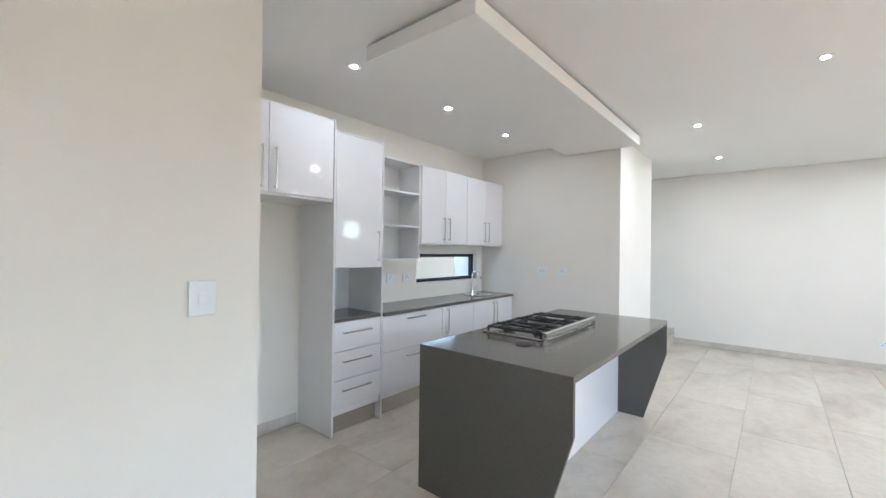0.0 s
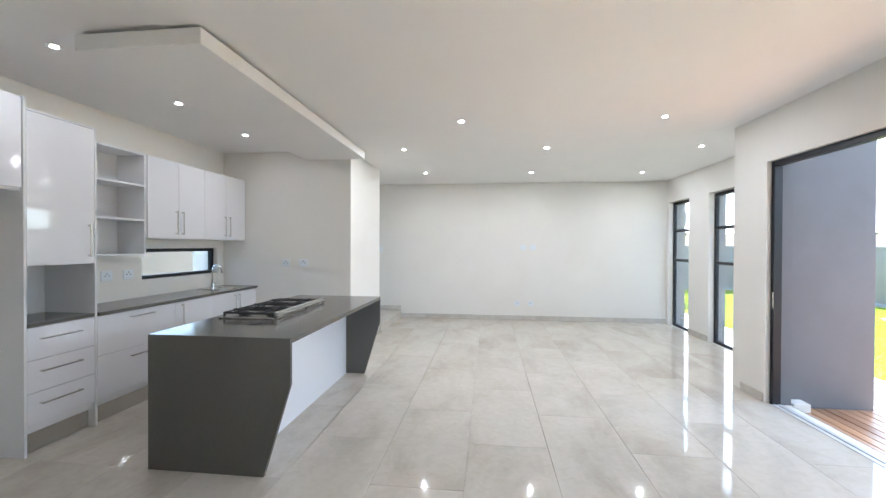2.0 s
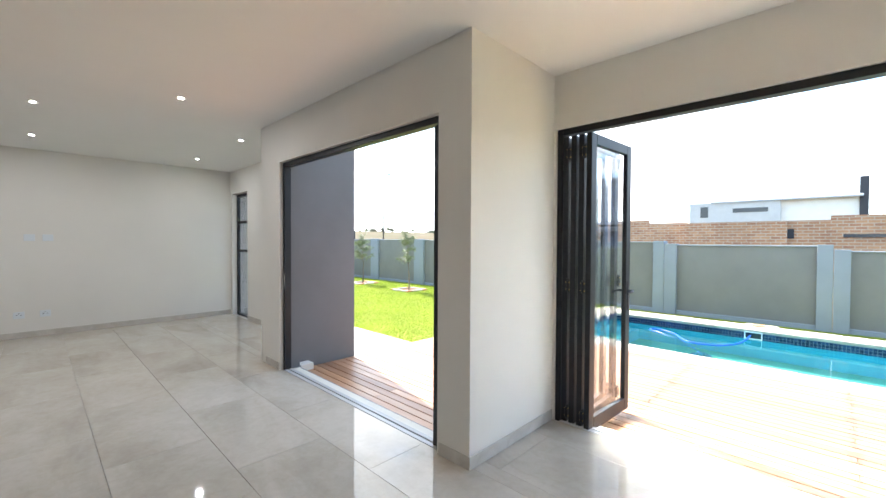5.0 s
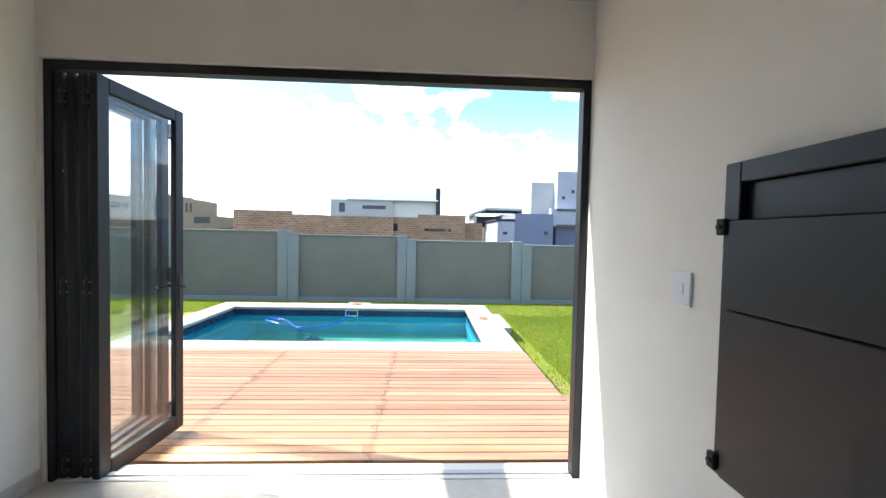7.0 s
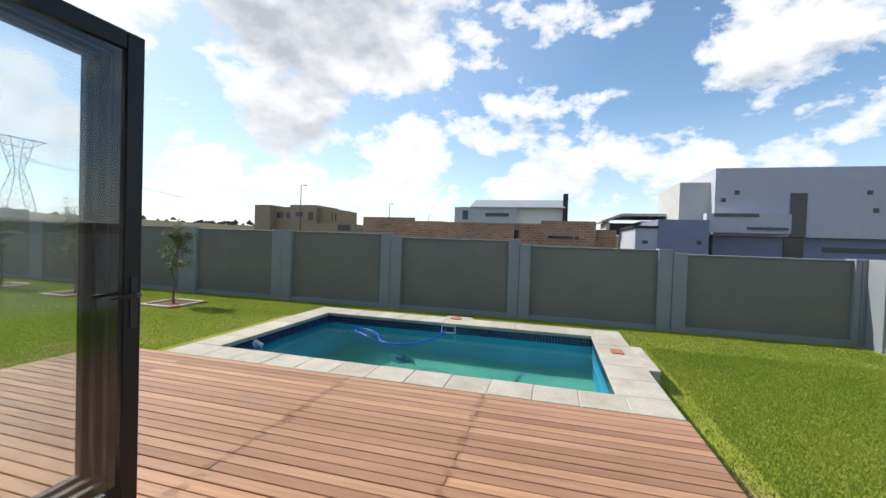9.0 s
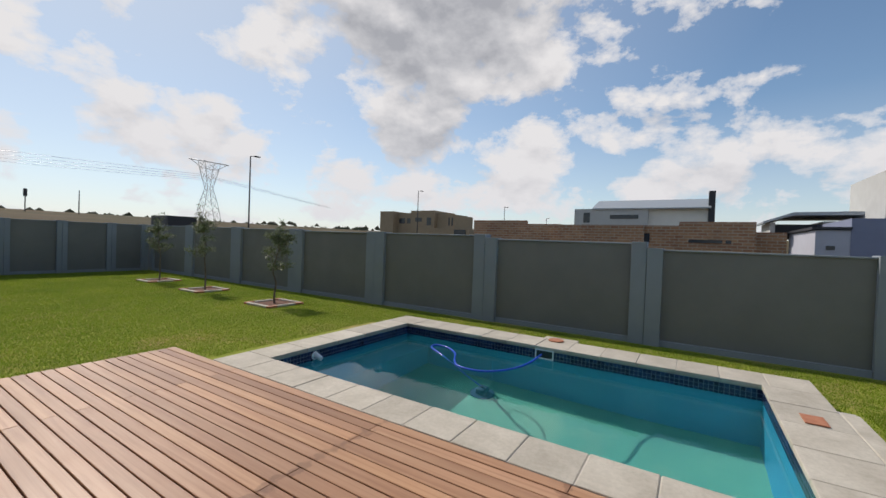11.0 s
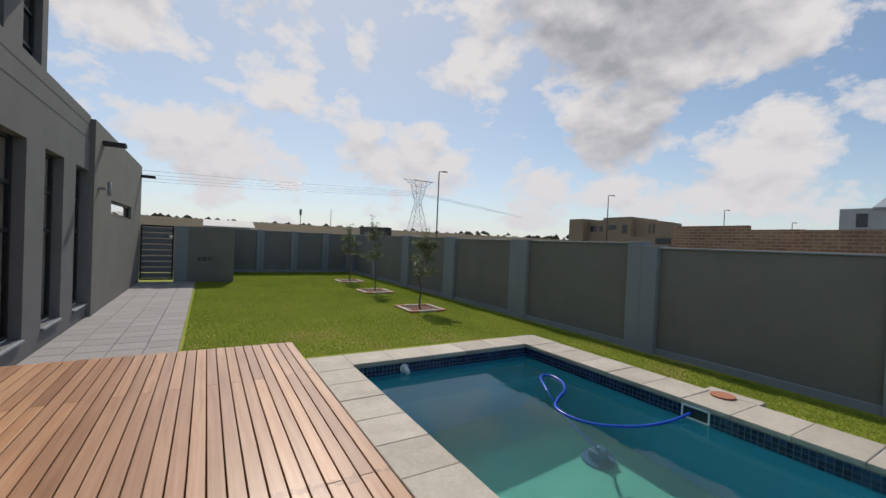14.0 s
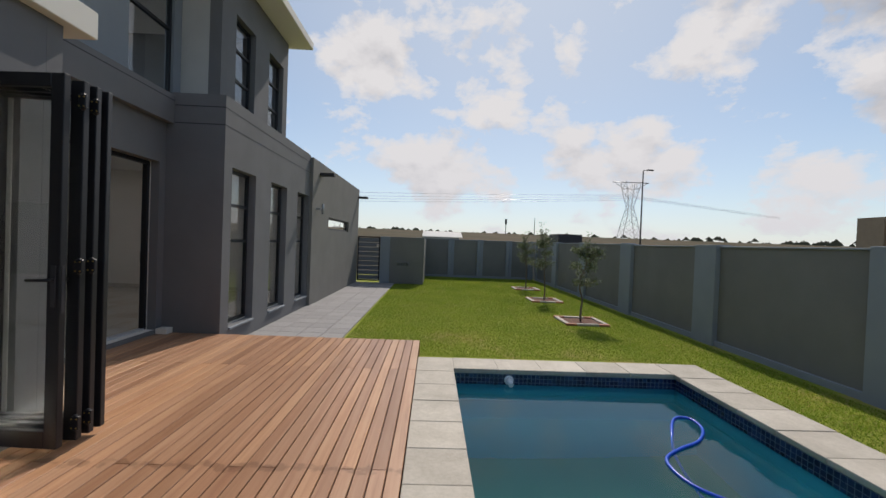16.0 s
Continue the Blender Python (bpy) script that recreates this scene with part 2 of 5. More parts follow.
m = Mat("sandstone_coping", (0.45, 0.42, 0.36), 0.75, pieces=True)
m.paint(m.blend(m.ramp(m.noise(3, 7, 0.65, dist=0.4), [(0.3, (0.42, 0.375, 0.305)), (0.7, (0.58, 0.53, 0.445))]),
                m.ramp(m.noise(30, 5, 0.7), [(0.3, (0.86, 0.86, 0.85)), (0.6, (1, 1, 1))]), 1.0))
m.each(0.12)
m.bump(m.noise(60, 5), 0.25, 0.004)
COPING = m.m
m = Mat("concrete_paver", (0.41, 0.385, 0.355), 0.85, pieces=True)
m.paint(m.ramp(m.noise(24, 6, 0.7), [(0.3, (0.25, 0.24, 0.235)), (0.7, (0.34, 0.33, 0.32))]))
m.each(0.1)
m.bump(m.noise(140, 3), 0.2, 0.003)
PAVER = m.m
m = Mat("terracotta", (0.42, 0.16, 0.08), 0.7)
m.paint(m.ramp(m.noise(20, 5), [(0.3, (0.36, 0.13, 0.065)), (0.7, (0.47, 0.2, 0.11))]))
TERRA = m.m
m = Mat("navy_mosaic", (0.012, 0.022, 0.075), 0.12)
g = m.n.new("ShaderNodeNewGeometry")
m.paint(m.ramp(g.outputs["Random Per Island"], [(0, (0.006, 0.01, 0.04)), (0.6, (0.014, 0.028, 0.09)), (1, (0.03, 0.06, 0.16))]))
MOSAIC = m.m
MGROUT = Mat("pale_blue_grout", (0.16, 0.2, 0.28), 0.8).m
m = Mat("pool_plaster", (0.1, 0.4, 0.5), 0.6)
m.paint(m.ramp(m.noise(1.2, 5, 0.6), [(0.3, (0.02, 0.27, 0.46)), (0.7, (0.035, 0.34, 0.52))]))
POOLP = m.m
m = Mat("pool_floor_plaster", (0.35, 0.5, 0.42), 0.7)
m.paint(m.ramp(m.noise(0.9, 6, 0.6), [(0.3, (0.09, 0.31, 0.23)), (0.7, (0.16, 0.37, 0.26))]))
POOLF = m.m
m = Mat("pool_water", (0.3, 0.7, 0.78), 0.0)
m.b.inputs["Transmission Weight"].default_value, m.b.inputs["IOR"].default_value = 1.0, 1.33
m.bump(m.noise(3.5, 3, 0.5, (1, 1, 1), 0.6), 0.05, 0.03)
# slightly cloudy water
df, mx = m.n.new("ShaderNodeBsdfDiffuse"), m.n.new("ShaderNodeMixShader")
df.inputs["Color"].default_value = (0.015, 0.22, 0.23, 1)
mx.inputs[0].default_value = 0.13
m.l.new(m.b.outputs[0], mx.inputs[1]), m.l.new(df.outputs[0], mx.inputs[2])
m.l.new(mx.outputs[0], m.n["Material Output"].inputs["Surface"])
WATER = m.m
HOSE = Mat("blue_hose_plastic", (0.01, 0.09, 0.6), 0.3).m
HEAD_BLUE = Mat("dark_blue_plastic", (0.02, 0.06, 0.14), 0.45).m
m = Mat("lawn_soil", (0.09, 0.13, 0.03), 0.95, spec=0.1)
lawn = m.ramp(m.noise(0.9, 6, 0.65), [(0.3, (0.18, 0.23, 0.03)), (0.55, (0.26, 0.29, 0.045)), (0.68, (0.36, 0.28, 0.11))])
far = m.ramp(m.noise(0.06, 6, 0.6), [(0.3, (0.12, 0.085, 0.05)), (0.6, (0.075, 0.065, 0.035)), (0.8, (0.16, 0.115, 0.075))])
sx = m.n.new("ShaderNodeSeparateXYZ")
m.l.new(m.co, sx.inputs[0])


def inside(axis, lo, hi):
    a, b = m.n.new("ShaderNodeMath"), m.n.new("ShaderNodeMath")
    a.operation, b.operation = "GREATER_THAN", "LESS_THAN"
    a.inputs[1].default_value, b.inputs[1].default_value = lo, hi
    m.l.new(sx.outputs[axis], a.inputs[0]), m.l.new(sx.outputs[axis], b.inputs[0])
    c = m.n.new("ShaderNodeMath")
    c.operation = "MULTIPLY"
    m.l.new(a.outputs[0], c.inputs[0]), m.l.new(b.outputs[0], c.inputs[1])
    return c.outputs[0]


yard = m.n.new("ShaderNodeMath")
yard.operation = "MULTIPLY"
m.l.new(inside(0, -2, 12.8), yard.inputs[0]), m.l.new(inside(1, -5, 20.3), yard.inputs[1])
m.paint(m.blend(far, lawn, yard.outputs[0], "MIX"))
m.bump(m.noise(60, 5, 0.7), 0.15, 0.01)
SOIL = m.m
m = Mat("grass_blade", (0.11, 0.2, 0.03), 0.6, spec=0.2)
g = m.n.new("ShaderNodeNewGeometry")
m.paint(m.blend(m.ramp(g.outputs["Random Per Island"], [(0, (0.16, 0.27, 0.02)), (0.6, (0.27, 0.38, 0.035)), (0.9, (0.38, 0.4, 0.09)), (1, (0.5, 0.44, 0.19))]),
                m.ramp(m.noise(0.7, 5, 0.6), [(0.35, (0.8, 0.85, 0.8)), (0.6, (1.05, 1.0, 1.0)), (0.75, (1.35, 1.1, 1.2))]), 1.0))
tl, mx = m.n.new("ShaderNodeBsdfTranslucent"), m.n.new("ShaderNodeMixShader")
m.l.new(m.col, tl.inputs["Color"])
mx.inputs[0].default_value = 0.4
m.l.new(m.b.outputs[0], mx.inputs[1]), m.l.new(tl.outputs[0], mx.inputs[2])
m.l.new(mx.outputs[0], m.n["Material Output"].inputs["Surface"])
GRASS = m.m
m = Mat("olive_bark", (0.16, 0.13, 0.1), 0.9)
m.paint(m.ramp(m.noise(40, 5, 0.7, (1, 1, 0.2)), [(0.3, (0.1, 0.08, 0.06)), (0.7, (0.22, 0.18, 0.14))]))
BARK = m.m
m = Mat("olive_leaf", (0.1, 0.12, 0.06), 0.5)
g = m.n.new("ShaderNodeNewGeometry")
m.paint(m.ramp(g.outputs["Random Per Island"], [(0, (0.07, 0.1, 0.035)), (0.6, (0.14, 0.17, 0.08)), (1, (0.32, 0.34, 0.24))]))
tl, mx = m.n.new("ShaderNodeBsdfTranslucent"), m.n.new("ShaderNodeMixShader")
m.l.new(m.col, tl.inputs["Color"])
mx.inputs[0].default_value = 0.35
m.l.new(m.b.outputs[0], mx.inputs[1]), m.l.new(tl.outputs[0], mx.inputs[2])
m.l.new(mx.outputs[0], m.n["Material Output"].inputs["Surface"])
LEAF = m.m
FARBUSH = plaster("distant_bush", (0.13, 0.13, 0.085), 3, 0.1, 0.3)
m = Mat("bark_mulch", (0.14, 0.055, 0.03), 0.9)
m.paint(m.ramp(m.noise(50, 5, 0.7), [(0.3, (0.07, 0.03, 0.02)), (0.7, (0.2, 0.085, 0.05))]))
m.bump(m.noise(60, 4), 0.8, 0.02)
MULCH = m.m
m = Mat("face_brick", (0.4, 0.24, 0.14), 0.85)
bt = m.n.new("ShaderNodeTexBrick")
bt.inputs["Scale"].default_value, bt.inputs["Brick Width"].default_value, bt.inputs["Row Height"].default_value = 1.0, 0.46, 0.17
bt.inputs["Mortar Size"].default_value = 0.02
bt.inputs["Color1"].default_value, bt.inputs["Color2"].default_value = (0.42, 0.24, 0.13, 1), (0.3, 0.15, 0.085, 1)
bt.inputs["Mortar"].default_value = (0.42, 0.36, 0.28, 1)
sp, cb = m.n.new("ShaderNodeSeparateXYZ"), m.n.new("ShaderNodeCombineXYZ")
m.l.new(m.co, sp.inputs[0])
m.l.new(sp.outputs[1], cb.inputs[0]), m.l.new(sp.outputs[2], cb.inputs[1])
m.l.new(cb.outputs[0], bt.inputs["Vector"])
m.paint(m.blend(bt.outputs["Color"], m.ramp(m.noise(0.5, 6, 0.7), [(0.3, (0.75, 0.72, 0.7)), (0.7, (1.2, 1.15, 1.1))]), 1.0))
BRICK = m.m
TAN = plaster("tan_plaster", (0.34, 0.26, 0.17), 20, 0.1, 0.1)
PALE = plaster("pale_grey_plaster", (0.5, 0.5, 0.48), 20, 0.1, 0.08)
BLUEGREY = plaster("blue_grey_plaster", (0.46, 0.47, 0.53), 20, 0.1, 0.06)
BLUE = plaster("slate_blue_plaster", (0.22, 0.245, 0.34), 20, 0.1, 0.06)
m = Mat("corrugated_roof", (0.35, 0.38, 0.4), 0.5, 0.3)
m.bump(m.noise(8, 2, 0.4, (0.02, 1, 0.02)), 0.3, 0.05)
ROOF = m.m
DARKWIN = Mat("dark_window_glass", (0.03, 0.035, 0.045), 0.15).m
DARK = Mat("charcoal_paint", (0.03, 0.03, 0.035), 0.6).m
GALV = Mat("galvanised_steel", (0.32, 0.34, 0.36), 0.5, 0.6).m
m = Mat("lamp_glow", (1, 1, 1), 0.5)
m.b.inputs["Emission Color"].default_value, m.b.inputs["Emission Strength"].default_value = (1.0, 0.95, 0.97, 1), 14.0
GLOW = m.m


# ---- building blocks ----
def mesh_of(name, bm):
    me = bpy.data.meshes.new(name)
    bm.to_mesh(me)
    bm.free()
    return me


def boxes(*spans, bevel=0.0, seg=1):
    """A bmesh of upright boxes (x0, x1, y0, y1, z0, z1)."""
    bm = bmesh.new()
    for x0, x1, y0, y1, z0, z1 in spans:
        v = [bm.verts.new((x, y, z)) for z in (z0, z1) for x, y in ((x0, y0), (x1, y0), (x1, y1), (x0, y1))]
        for q in ((3, 2, 1, 0), (4, 5, 6, 7), (0, 1, 5, 4), (1, 2, 6, 5), (2, 3, 7, 6), (3, 0, 4, 7)):
            bm.faces.new([v[i] for i in q])
    if bevel:
        bmesh.ops.bevel(bm, geom=list(bm.edges), offset=bevel, segments=seg, affect="EDGES", profile=0.5)
    return bm


def prism(points, axis, lo, hi):
    """A flat outline pushed along an axis; points give the other two coordinates in order."""
    bm = bmesh.new()

    def at(p, h):
        c = list(p)
        c.insert(axis, h)
        return bm.verts.new(c)

    a, b = [at(p, lo) for p in points], [at(p, hi) for p in points]
    bm.faces.new(a), bm.faces.new(b[::-1])
    for i in range(len(a)):
        j = (i + 1) % len(a)
        bm.faces.new((a[j], a[i], b[i], b[j]))
    bmesh.ops.recalc_face_normals(bm, faces=list(bm.faces))
    return bm


def rod(path, radii, sides=8, closed=True):
    """A round bar through points, with a radius at each."""
    bm = bmesh.new()
    pts = [Vector(p) for p in path]
    if isinstance(radii, (int, float)):
        radii = [radii] * len(pts)
    rings = []
    for i, p in enumerate(pts):
        d = (pts[min(i + 1, len(pts) - 1)] - pts[max(i - 1, 0)]).normalized()
        u = d.orthogonal().normalized() if abs(d.z) > 0.9 else d.cross(Vector((0, 0, 1))).normalized()
        w = d.cross(u)
        rings.append([bm.verts.new(p + float(radii[i]) * (math.cos(a) * u + math.sin(a) * w))
                      for a in (2 * math.pi * k / sides for k in range(sides))])
    for a, b in zip(rings, rings[1:]):
        for k in range(sides):
            f = bm.faces.new((a[k], a[(k + 1) % sides], b[(k + 1) % sides], b[k]))
            f.smooth = True
    if closed:
        bm.faces.new(rings[0][::-1]), bm.faces.new(rings[-1])
    bmesh.ops.recalc_face_normals(bm, faces=list(bm.faces))
    return bm


def disc(center, r, h, sides=24, bevel=0.0):
    c = Vector(center)
    bm = rod([c, c + Vector((0, 0, h))], r, sides)
    for f in bm.faces:
        f.smooth = False
    if bevel:
        bmesh.ops.bevel(bm, geom=[e for e in bm.edges if abs(e.verts[0].co.z - e.verts[1].co.z) < 1e-6], offset=bevel, segments=2, affect="EDGES")
    return bm


def join(*bms):
    out = bms[0]
    for b in bms[1:]:
        me = mesh_of("tmp", b)
        out.from_mesh(me)
        bpy.data.meshes.remove(me)
    return out


def solid(name, bm, mat, label="", category="", kind="", group=""):
    ob = new(name, mesh_of(name, bm))
    ob.data.materials.append(mat)
    return tagged(ob, label, category, group, kind)


def thing(name, at, label, category, group=""):
    e = new(name)
    e.empty_display_size = 0.1
    e.location = at
    return tagged(e, label, category, group)


def hold(ob, parent):
    ob.parent = parent
    base = parent.matrix_basis.copy()
    if parent.parent:
        base = parent.parent.matrix_basis @ parent.matrix_parent_inverse @ base
    ob.matrix_parent_inverse = base.inverted()
    return ob


def part(name, bm, mat, parent, label=""):
    ob = new(name, mesh_of(name, bm))
    ob.data.materials.append(mat)
    if label:
        ob["label"] = label
    return hold(ob, parent)


def panel_wall(name, axis, t0, t1, a0, a1, z0, z1, holes, mat, label):
    """A wall along x or y from a0 to a1, between t0 and t1 across, with holes (h0, h1, low, high) cut through it."""
    spans, at = [], a0
    for h0, h1, lo, hi in sorted(holes):
        spans += [(at, h0, z0, z1), (h0, h1, z0, lo), (h0, h1, hi, z1)]
        at = h1
    spans.append((at, a1, z0, z1))
    cells = [(t0, t1, p, q, r, s) if axis == "y" else (p, q, t0, t1, r, s) for p, q, r, s in spans if q - p > 1e-4 and s - r > 1e-4]
    return solid(name, boxes(*cells), mat, label, "wall", "structure")


# ---- the house shell ----
H = 2.835
KX, KY = -3.08, 6.92
D1 = (3.30, 5.84, 2.36)
D2 = (-0.129, 2.985, 2.395)
WINS = [(6.18, 6.88), (7.63, 8.33), (9.08, 9.77)]
GZ = -0.32
DZ = -0.08

solid("floor", boxes((-4.6, 3.42, -0.4, 10.1, -0.2, -0.012), (3.42, 4.45, -0.4, 3.1, -0.2, -0.012), (3.42, 4.3, 6.2, 10.1, -0.2, -0.012)), GROUT, "beige grouted screed under the polished floor tiles", "floor", "structure")
solid("ceiling", boxes((-4.6, 3.5, -0.4, 10.2, H, H + 0.15), (3.5, 4.56, -0.4, 3.14, H, H + 0.15), (3.5, 4.33, 6.22, 10.2, H, H + 0.15)), CEIL, "plain white painted plaster ceiling", "ceiling", "structure")
panel_wall("wall_far", "x", 10.0, 10.2, -4.5, 4.32, -0.1, H, [], WALL, "cream painted plaster end wall")
panel_wall("wall_window_inner", "y", 4.208, 4.34, 6.21, 10.0, -0.1, H, [(a + 0.02, b + 0.13, -0.02, 2.395) for a, b in WINS], WALL, "cream painted plaster wall with tall narrow windows")
panel_wall("wall_return", "x", 6.215, 6.36, 3.39, 4.208, -0.1, H, [], WALL, "cream painted plaster return wall")
panel_wall("wall_garden_door_inner", "y", 3.39, 3.51, 3.005, 6.215, -0.1, H, [(D1[0], D1[1], -0.02, D1[2])], WALL, "cream painted plaster wall round a wide door opening")
panel_wall("wall_pier", "x", 3.005, 3.15, 3.51, 4.56, -0.1, H, [], WALL, "cream painted plaster pier between two door openings")
panel_wall("wall_pool_door_inner", "y", 4.44, 4.56, -0.3, 3.005, -0.1, H, [(D2[0], D2[1], -0.02, D2[2])], WALL, "cream painted plaster lintel over the folding doors")
panel_wall("wall_south", "x", -0.3, -0.13, -1.6, 4.44, -0.1, H, [], WALL, "cream painted plaster side wall")
panel_wall("wall_switch", "y", -1.75, -1.6, -0.3, 3.0, -0.1, H, [], WALL, "cream painted plaster wall beside the kitchen")
panel_wall("wall_fridge_side", "x", 2.85, 3.0, KX - 0.2, -1.75, -0.1, H, [], WALL, "cream painted plaster wall beside the fridge space")
panel_wall("wall_kitchen", "y", KX - 0.2, KX, 3.0, KY, -0.1, H, [(5.56, 6.79, 1.14, 1.485)], WALL, "cream painted plaster wall behind kitchen cabinets")
panel_wall("wall_kitchen_end", "x", KY, KY + 0.15, KX - 0.2, -1.2, -0.1, H, [], WALL, "cream painted plaster end wall of the kitchen")
panel_wall("wall_column", "y", -1.36, -1.2, KY + 0.15, 8.38, -0.1, H, [], WALL, "cream painted plaster wall end beside the passage")
panel_wall("wall_passage_side", "x", 8.22, 8.38, -4.5, -1.36, -0.1, H, [], WALL, "cream painted plaster passage wall")
# out of view; the opening is added so that daylight brightens the passage
panel_wall("wall_passage_end", "y", -4.6, -4.5, 8.22, 10.2, -0.1, H, [(8.5, 9.9, 0.17, 2.4)], WALL, "cream painted plaster wall, unseen, with an opening added to let daylight in")
step = solid("step", boxes((-4.5, -1.17, 8.38, 10.0, -0.01, 0.16), bevel=0.004), TILE, "polished beige porcelain step up to the passage", "step", "structure")

# outer skin
OUT_LABEL = "dark grey painted exterior plaster wall"
panel_wall("facade_north", "y", 4.342, 4.465, 5.97, 9.95, -0.4, 3.38, [(a + 0.02, b + 0.13, -0.04, 2.38) for a, b in WINS], GREY, OUT_LABEL + " with three tall windows")
panel_wall("facade_recess_side", "x", 5.97, 6.213, 3.53, 4.342, -0.4, 3.38, [], GREY, OUT_LABEL + " beside the deck")
panel_wall("facade_garden_door", "y", 3.512, 3.63, 3.15, 5.97, -0.4, 3.24, [(D1[0] - 0.005, D1[1] + 0.005, -0.02, D1[2])], GREY, OUT_LABEL + " over the garden doors")
panel_wall("facade_pier", "x", 3.152, 3.28, 3.63, 4.61, -0.4, 2.92, [], GREY, OUT_LABEL + " of the pier")
panel_wall("facade_pool_door", "y", 4.562, 4.61, -0.6, 3.15, -0.4, 2.92, [(D2[0] - 0.005, D2[1] + 0.005, -0.02, D2[2])], GREY, OUT_LABEL + " over the pool doors")
solid("fascia_recess", boxes((3.632, 3.74, 3.28, 5.968, 2.93, 3.335), bevel=0.004), GREY, "grey plaster band above the garden doors", "trim", "structure")
solid("fascia_pool_door", boxes((3.3, 4.7, -0.9, 3.49, 2.921, 3.14), bevel=0.006), WHITE_EXT, "off-white painted concrete roof edge over the pool doors", "roof edge", "structure")
solid("roof_north", boxes((-4.6, 4.34, 6.22, 9.94, 3.0, 3.2)), GREY, "grey flat roof slab behind the parapet", "roof", "structure")
solid("roof_main", boxes((-4.6, 3.62, -0.6, 6.215, 2.99, 3.2)), GREY, "grey flat roof slab of the living room", "roof", "structure")
for gz in (2.945, 3.195):
    solid("groove", boxes((4.4655, 4.4675, 5.968, 9.94, gz, gz + 0.012), (3.745, 4.4655, 5.9665, 5.9695, gz, gz + 0.012)), DARK, "dark shadow groove along the parapet", "trim", "structure")
solid("groove", boxes((3.7405, 3.7425, 3.5, 5.966, 3.25, 3.262)), DARK, "dark shadow groove along the band", "trim", "structure")
panel_wall("facade_wing", "y", 4.35, 4.54, 9.95, 16.0, -0.4, 3.33, [(11.5, 14.2, 1.62, 1.96)], GREY_WALL, "grey-beige plastered garage wing with a slot window")
# upper storey
UPW = [(7.33, 8.1), (8.75, 9.54)]
panel_wall("facade_upper", "y", 3.7, 3.9, 6.85, 9.8, 3.2, 5.95, [(a, b, 3.72, 5.28) for a, b in UPW], GREY, "grey plastered upper storey with tall windows")
# this side gets a paler plaster to stand for the light falling on it
panel_wall("facade_upper_side", "x", 6.85, 7.0, 3.2, 3.7, 3.2, 5.95, [], PALE, "grey plastered upper storey return, coloured paler for the light on it")
# back wall colour raised above the facade grey to stand for skylight
panel_wall("facade_upper_back", "y", 3.1, 3.25, 3.0, 6.85, 3.2, 5.95, [(5.72, 6.66, 3.5, 5.5)], POST_PAINT, "grey plastered upper storey wall with a large window, colour lightened for skylight")
panel_wall("facade_upper_end", "x", 9.6, 9.8, 0.0, 3.7, 3.2, 5.95, [], GREY, "grey plastered upper storey end wall")
solid("roof_upper", boxes((0.0, 4.42, 2.6, 10.02, 5.95, 6.12), bevel=0.008), WHITE_EXT, "off-white painted overhanging roof edge", "roof", "structure")


def framed_window(name, x, y0, y1, z0, z1, bars, label, depth=0.06, w=0.045, both=None):
    """A fixed window in a wall along y, with a dark frame, panes and cross bars."""
    ob = thing(name, (x, (y0 + y1) / 2, z0), label, "window")
    ob["kind"] = "structure"
    part("window_frame", boxes((x, x + depth, y0, y0 + w, z0, z1), (x, x + depth, y1 - w, y1, z0, z1),
                               (x, x + depth, y0 + w, y1 - w, z0, z0 + w), (x, x + depth, y0 + w, y1 - w, z1 - w, z1), bevel=0.003), ALU, ob, "charcoal aluminium frame")
    levels = [z0 + w] + sorted(bars) + [z1 - w]
    for b in bars:
        part("transom", boxes((x, x + depth, y0 + w, y1 - w, b - 0.025, b + 0.025), bevel=0.003), ALU, ob)
    for lo, hi in zip(levels, levels[1:]):
        pane = part("pane", boxes((x + depth / 2 - 0.003, x + depth / 2 + 0.003, y0 + w, y1 - w, lo + 0.02, hi - 0.02)), GLASS, ob, "clear glass pane")
        pane.visible_shadow = False
    return ob


for i, (a, b) in enumerate(WINS):
    framed_window(f"window_{i + 1}", 4.29, a + 0.022, b + 0.128, -0.018, 2.378, (1.27, 1.83), "tall narrow charcoal aluminium window in three lights", 0.055)
    solid("window_sill", boxes((4.36, 4.5, a + 0.025, b + 0.125, -0.075, -0.042), bevel=0.004), POST_PAINT, "pale grey plaster sill below a tall window", "window sill", "structure")
framed_window("window_4", KX - 0.12, 5.562, 6.788, 1.142, 1.483, (), "long low charcoal aluminium window above the kitchen counter", 0.06, 0.04)
for i, (a, b) in enumerate(UPW):
    framed_window(f"window_{i + 5}", 3.74, a + 0.002, b - 0.002, 3.722, 5.278, (4.2, 4.75), "tall upper storey charcoal aluminium window")
framed_window("window_7", 3.15, 5.722, 6.658, 3.502, 5.498, (4.6,), "large upper storey charcoal aluminium window")
framed_window("window_8", 4.42, 11.502, 14.198, 1.622, 1.958, (), "long slot window of the garage wing")

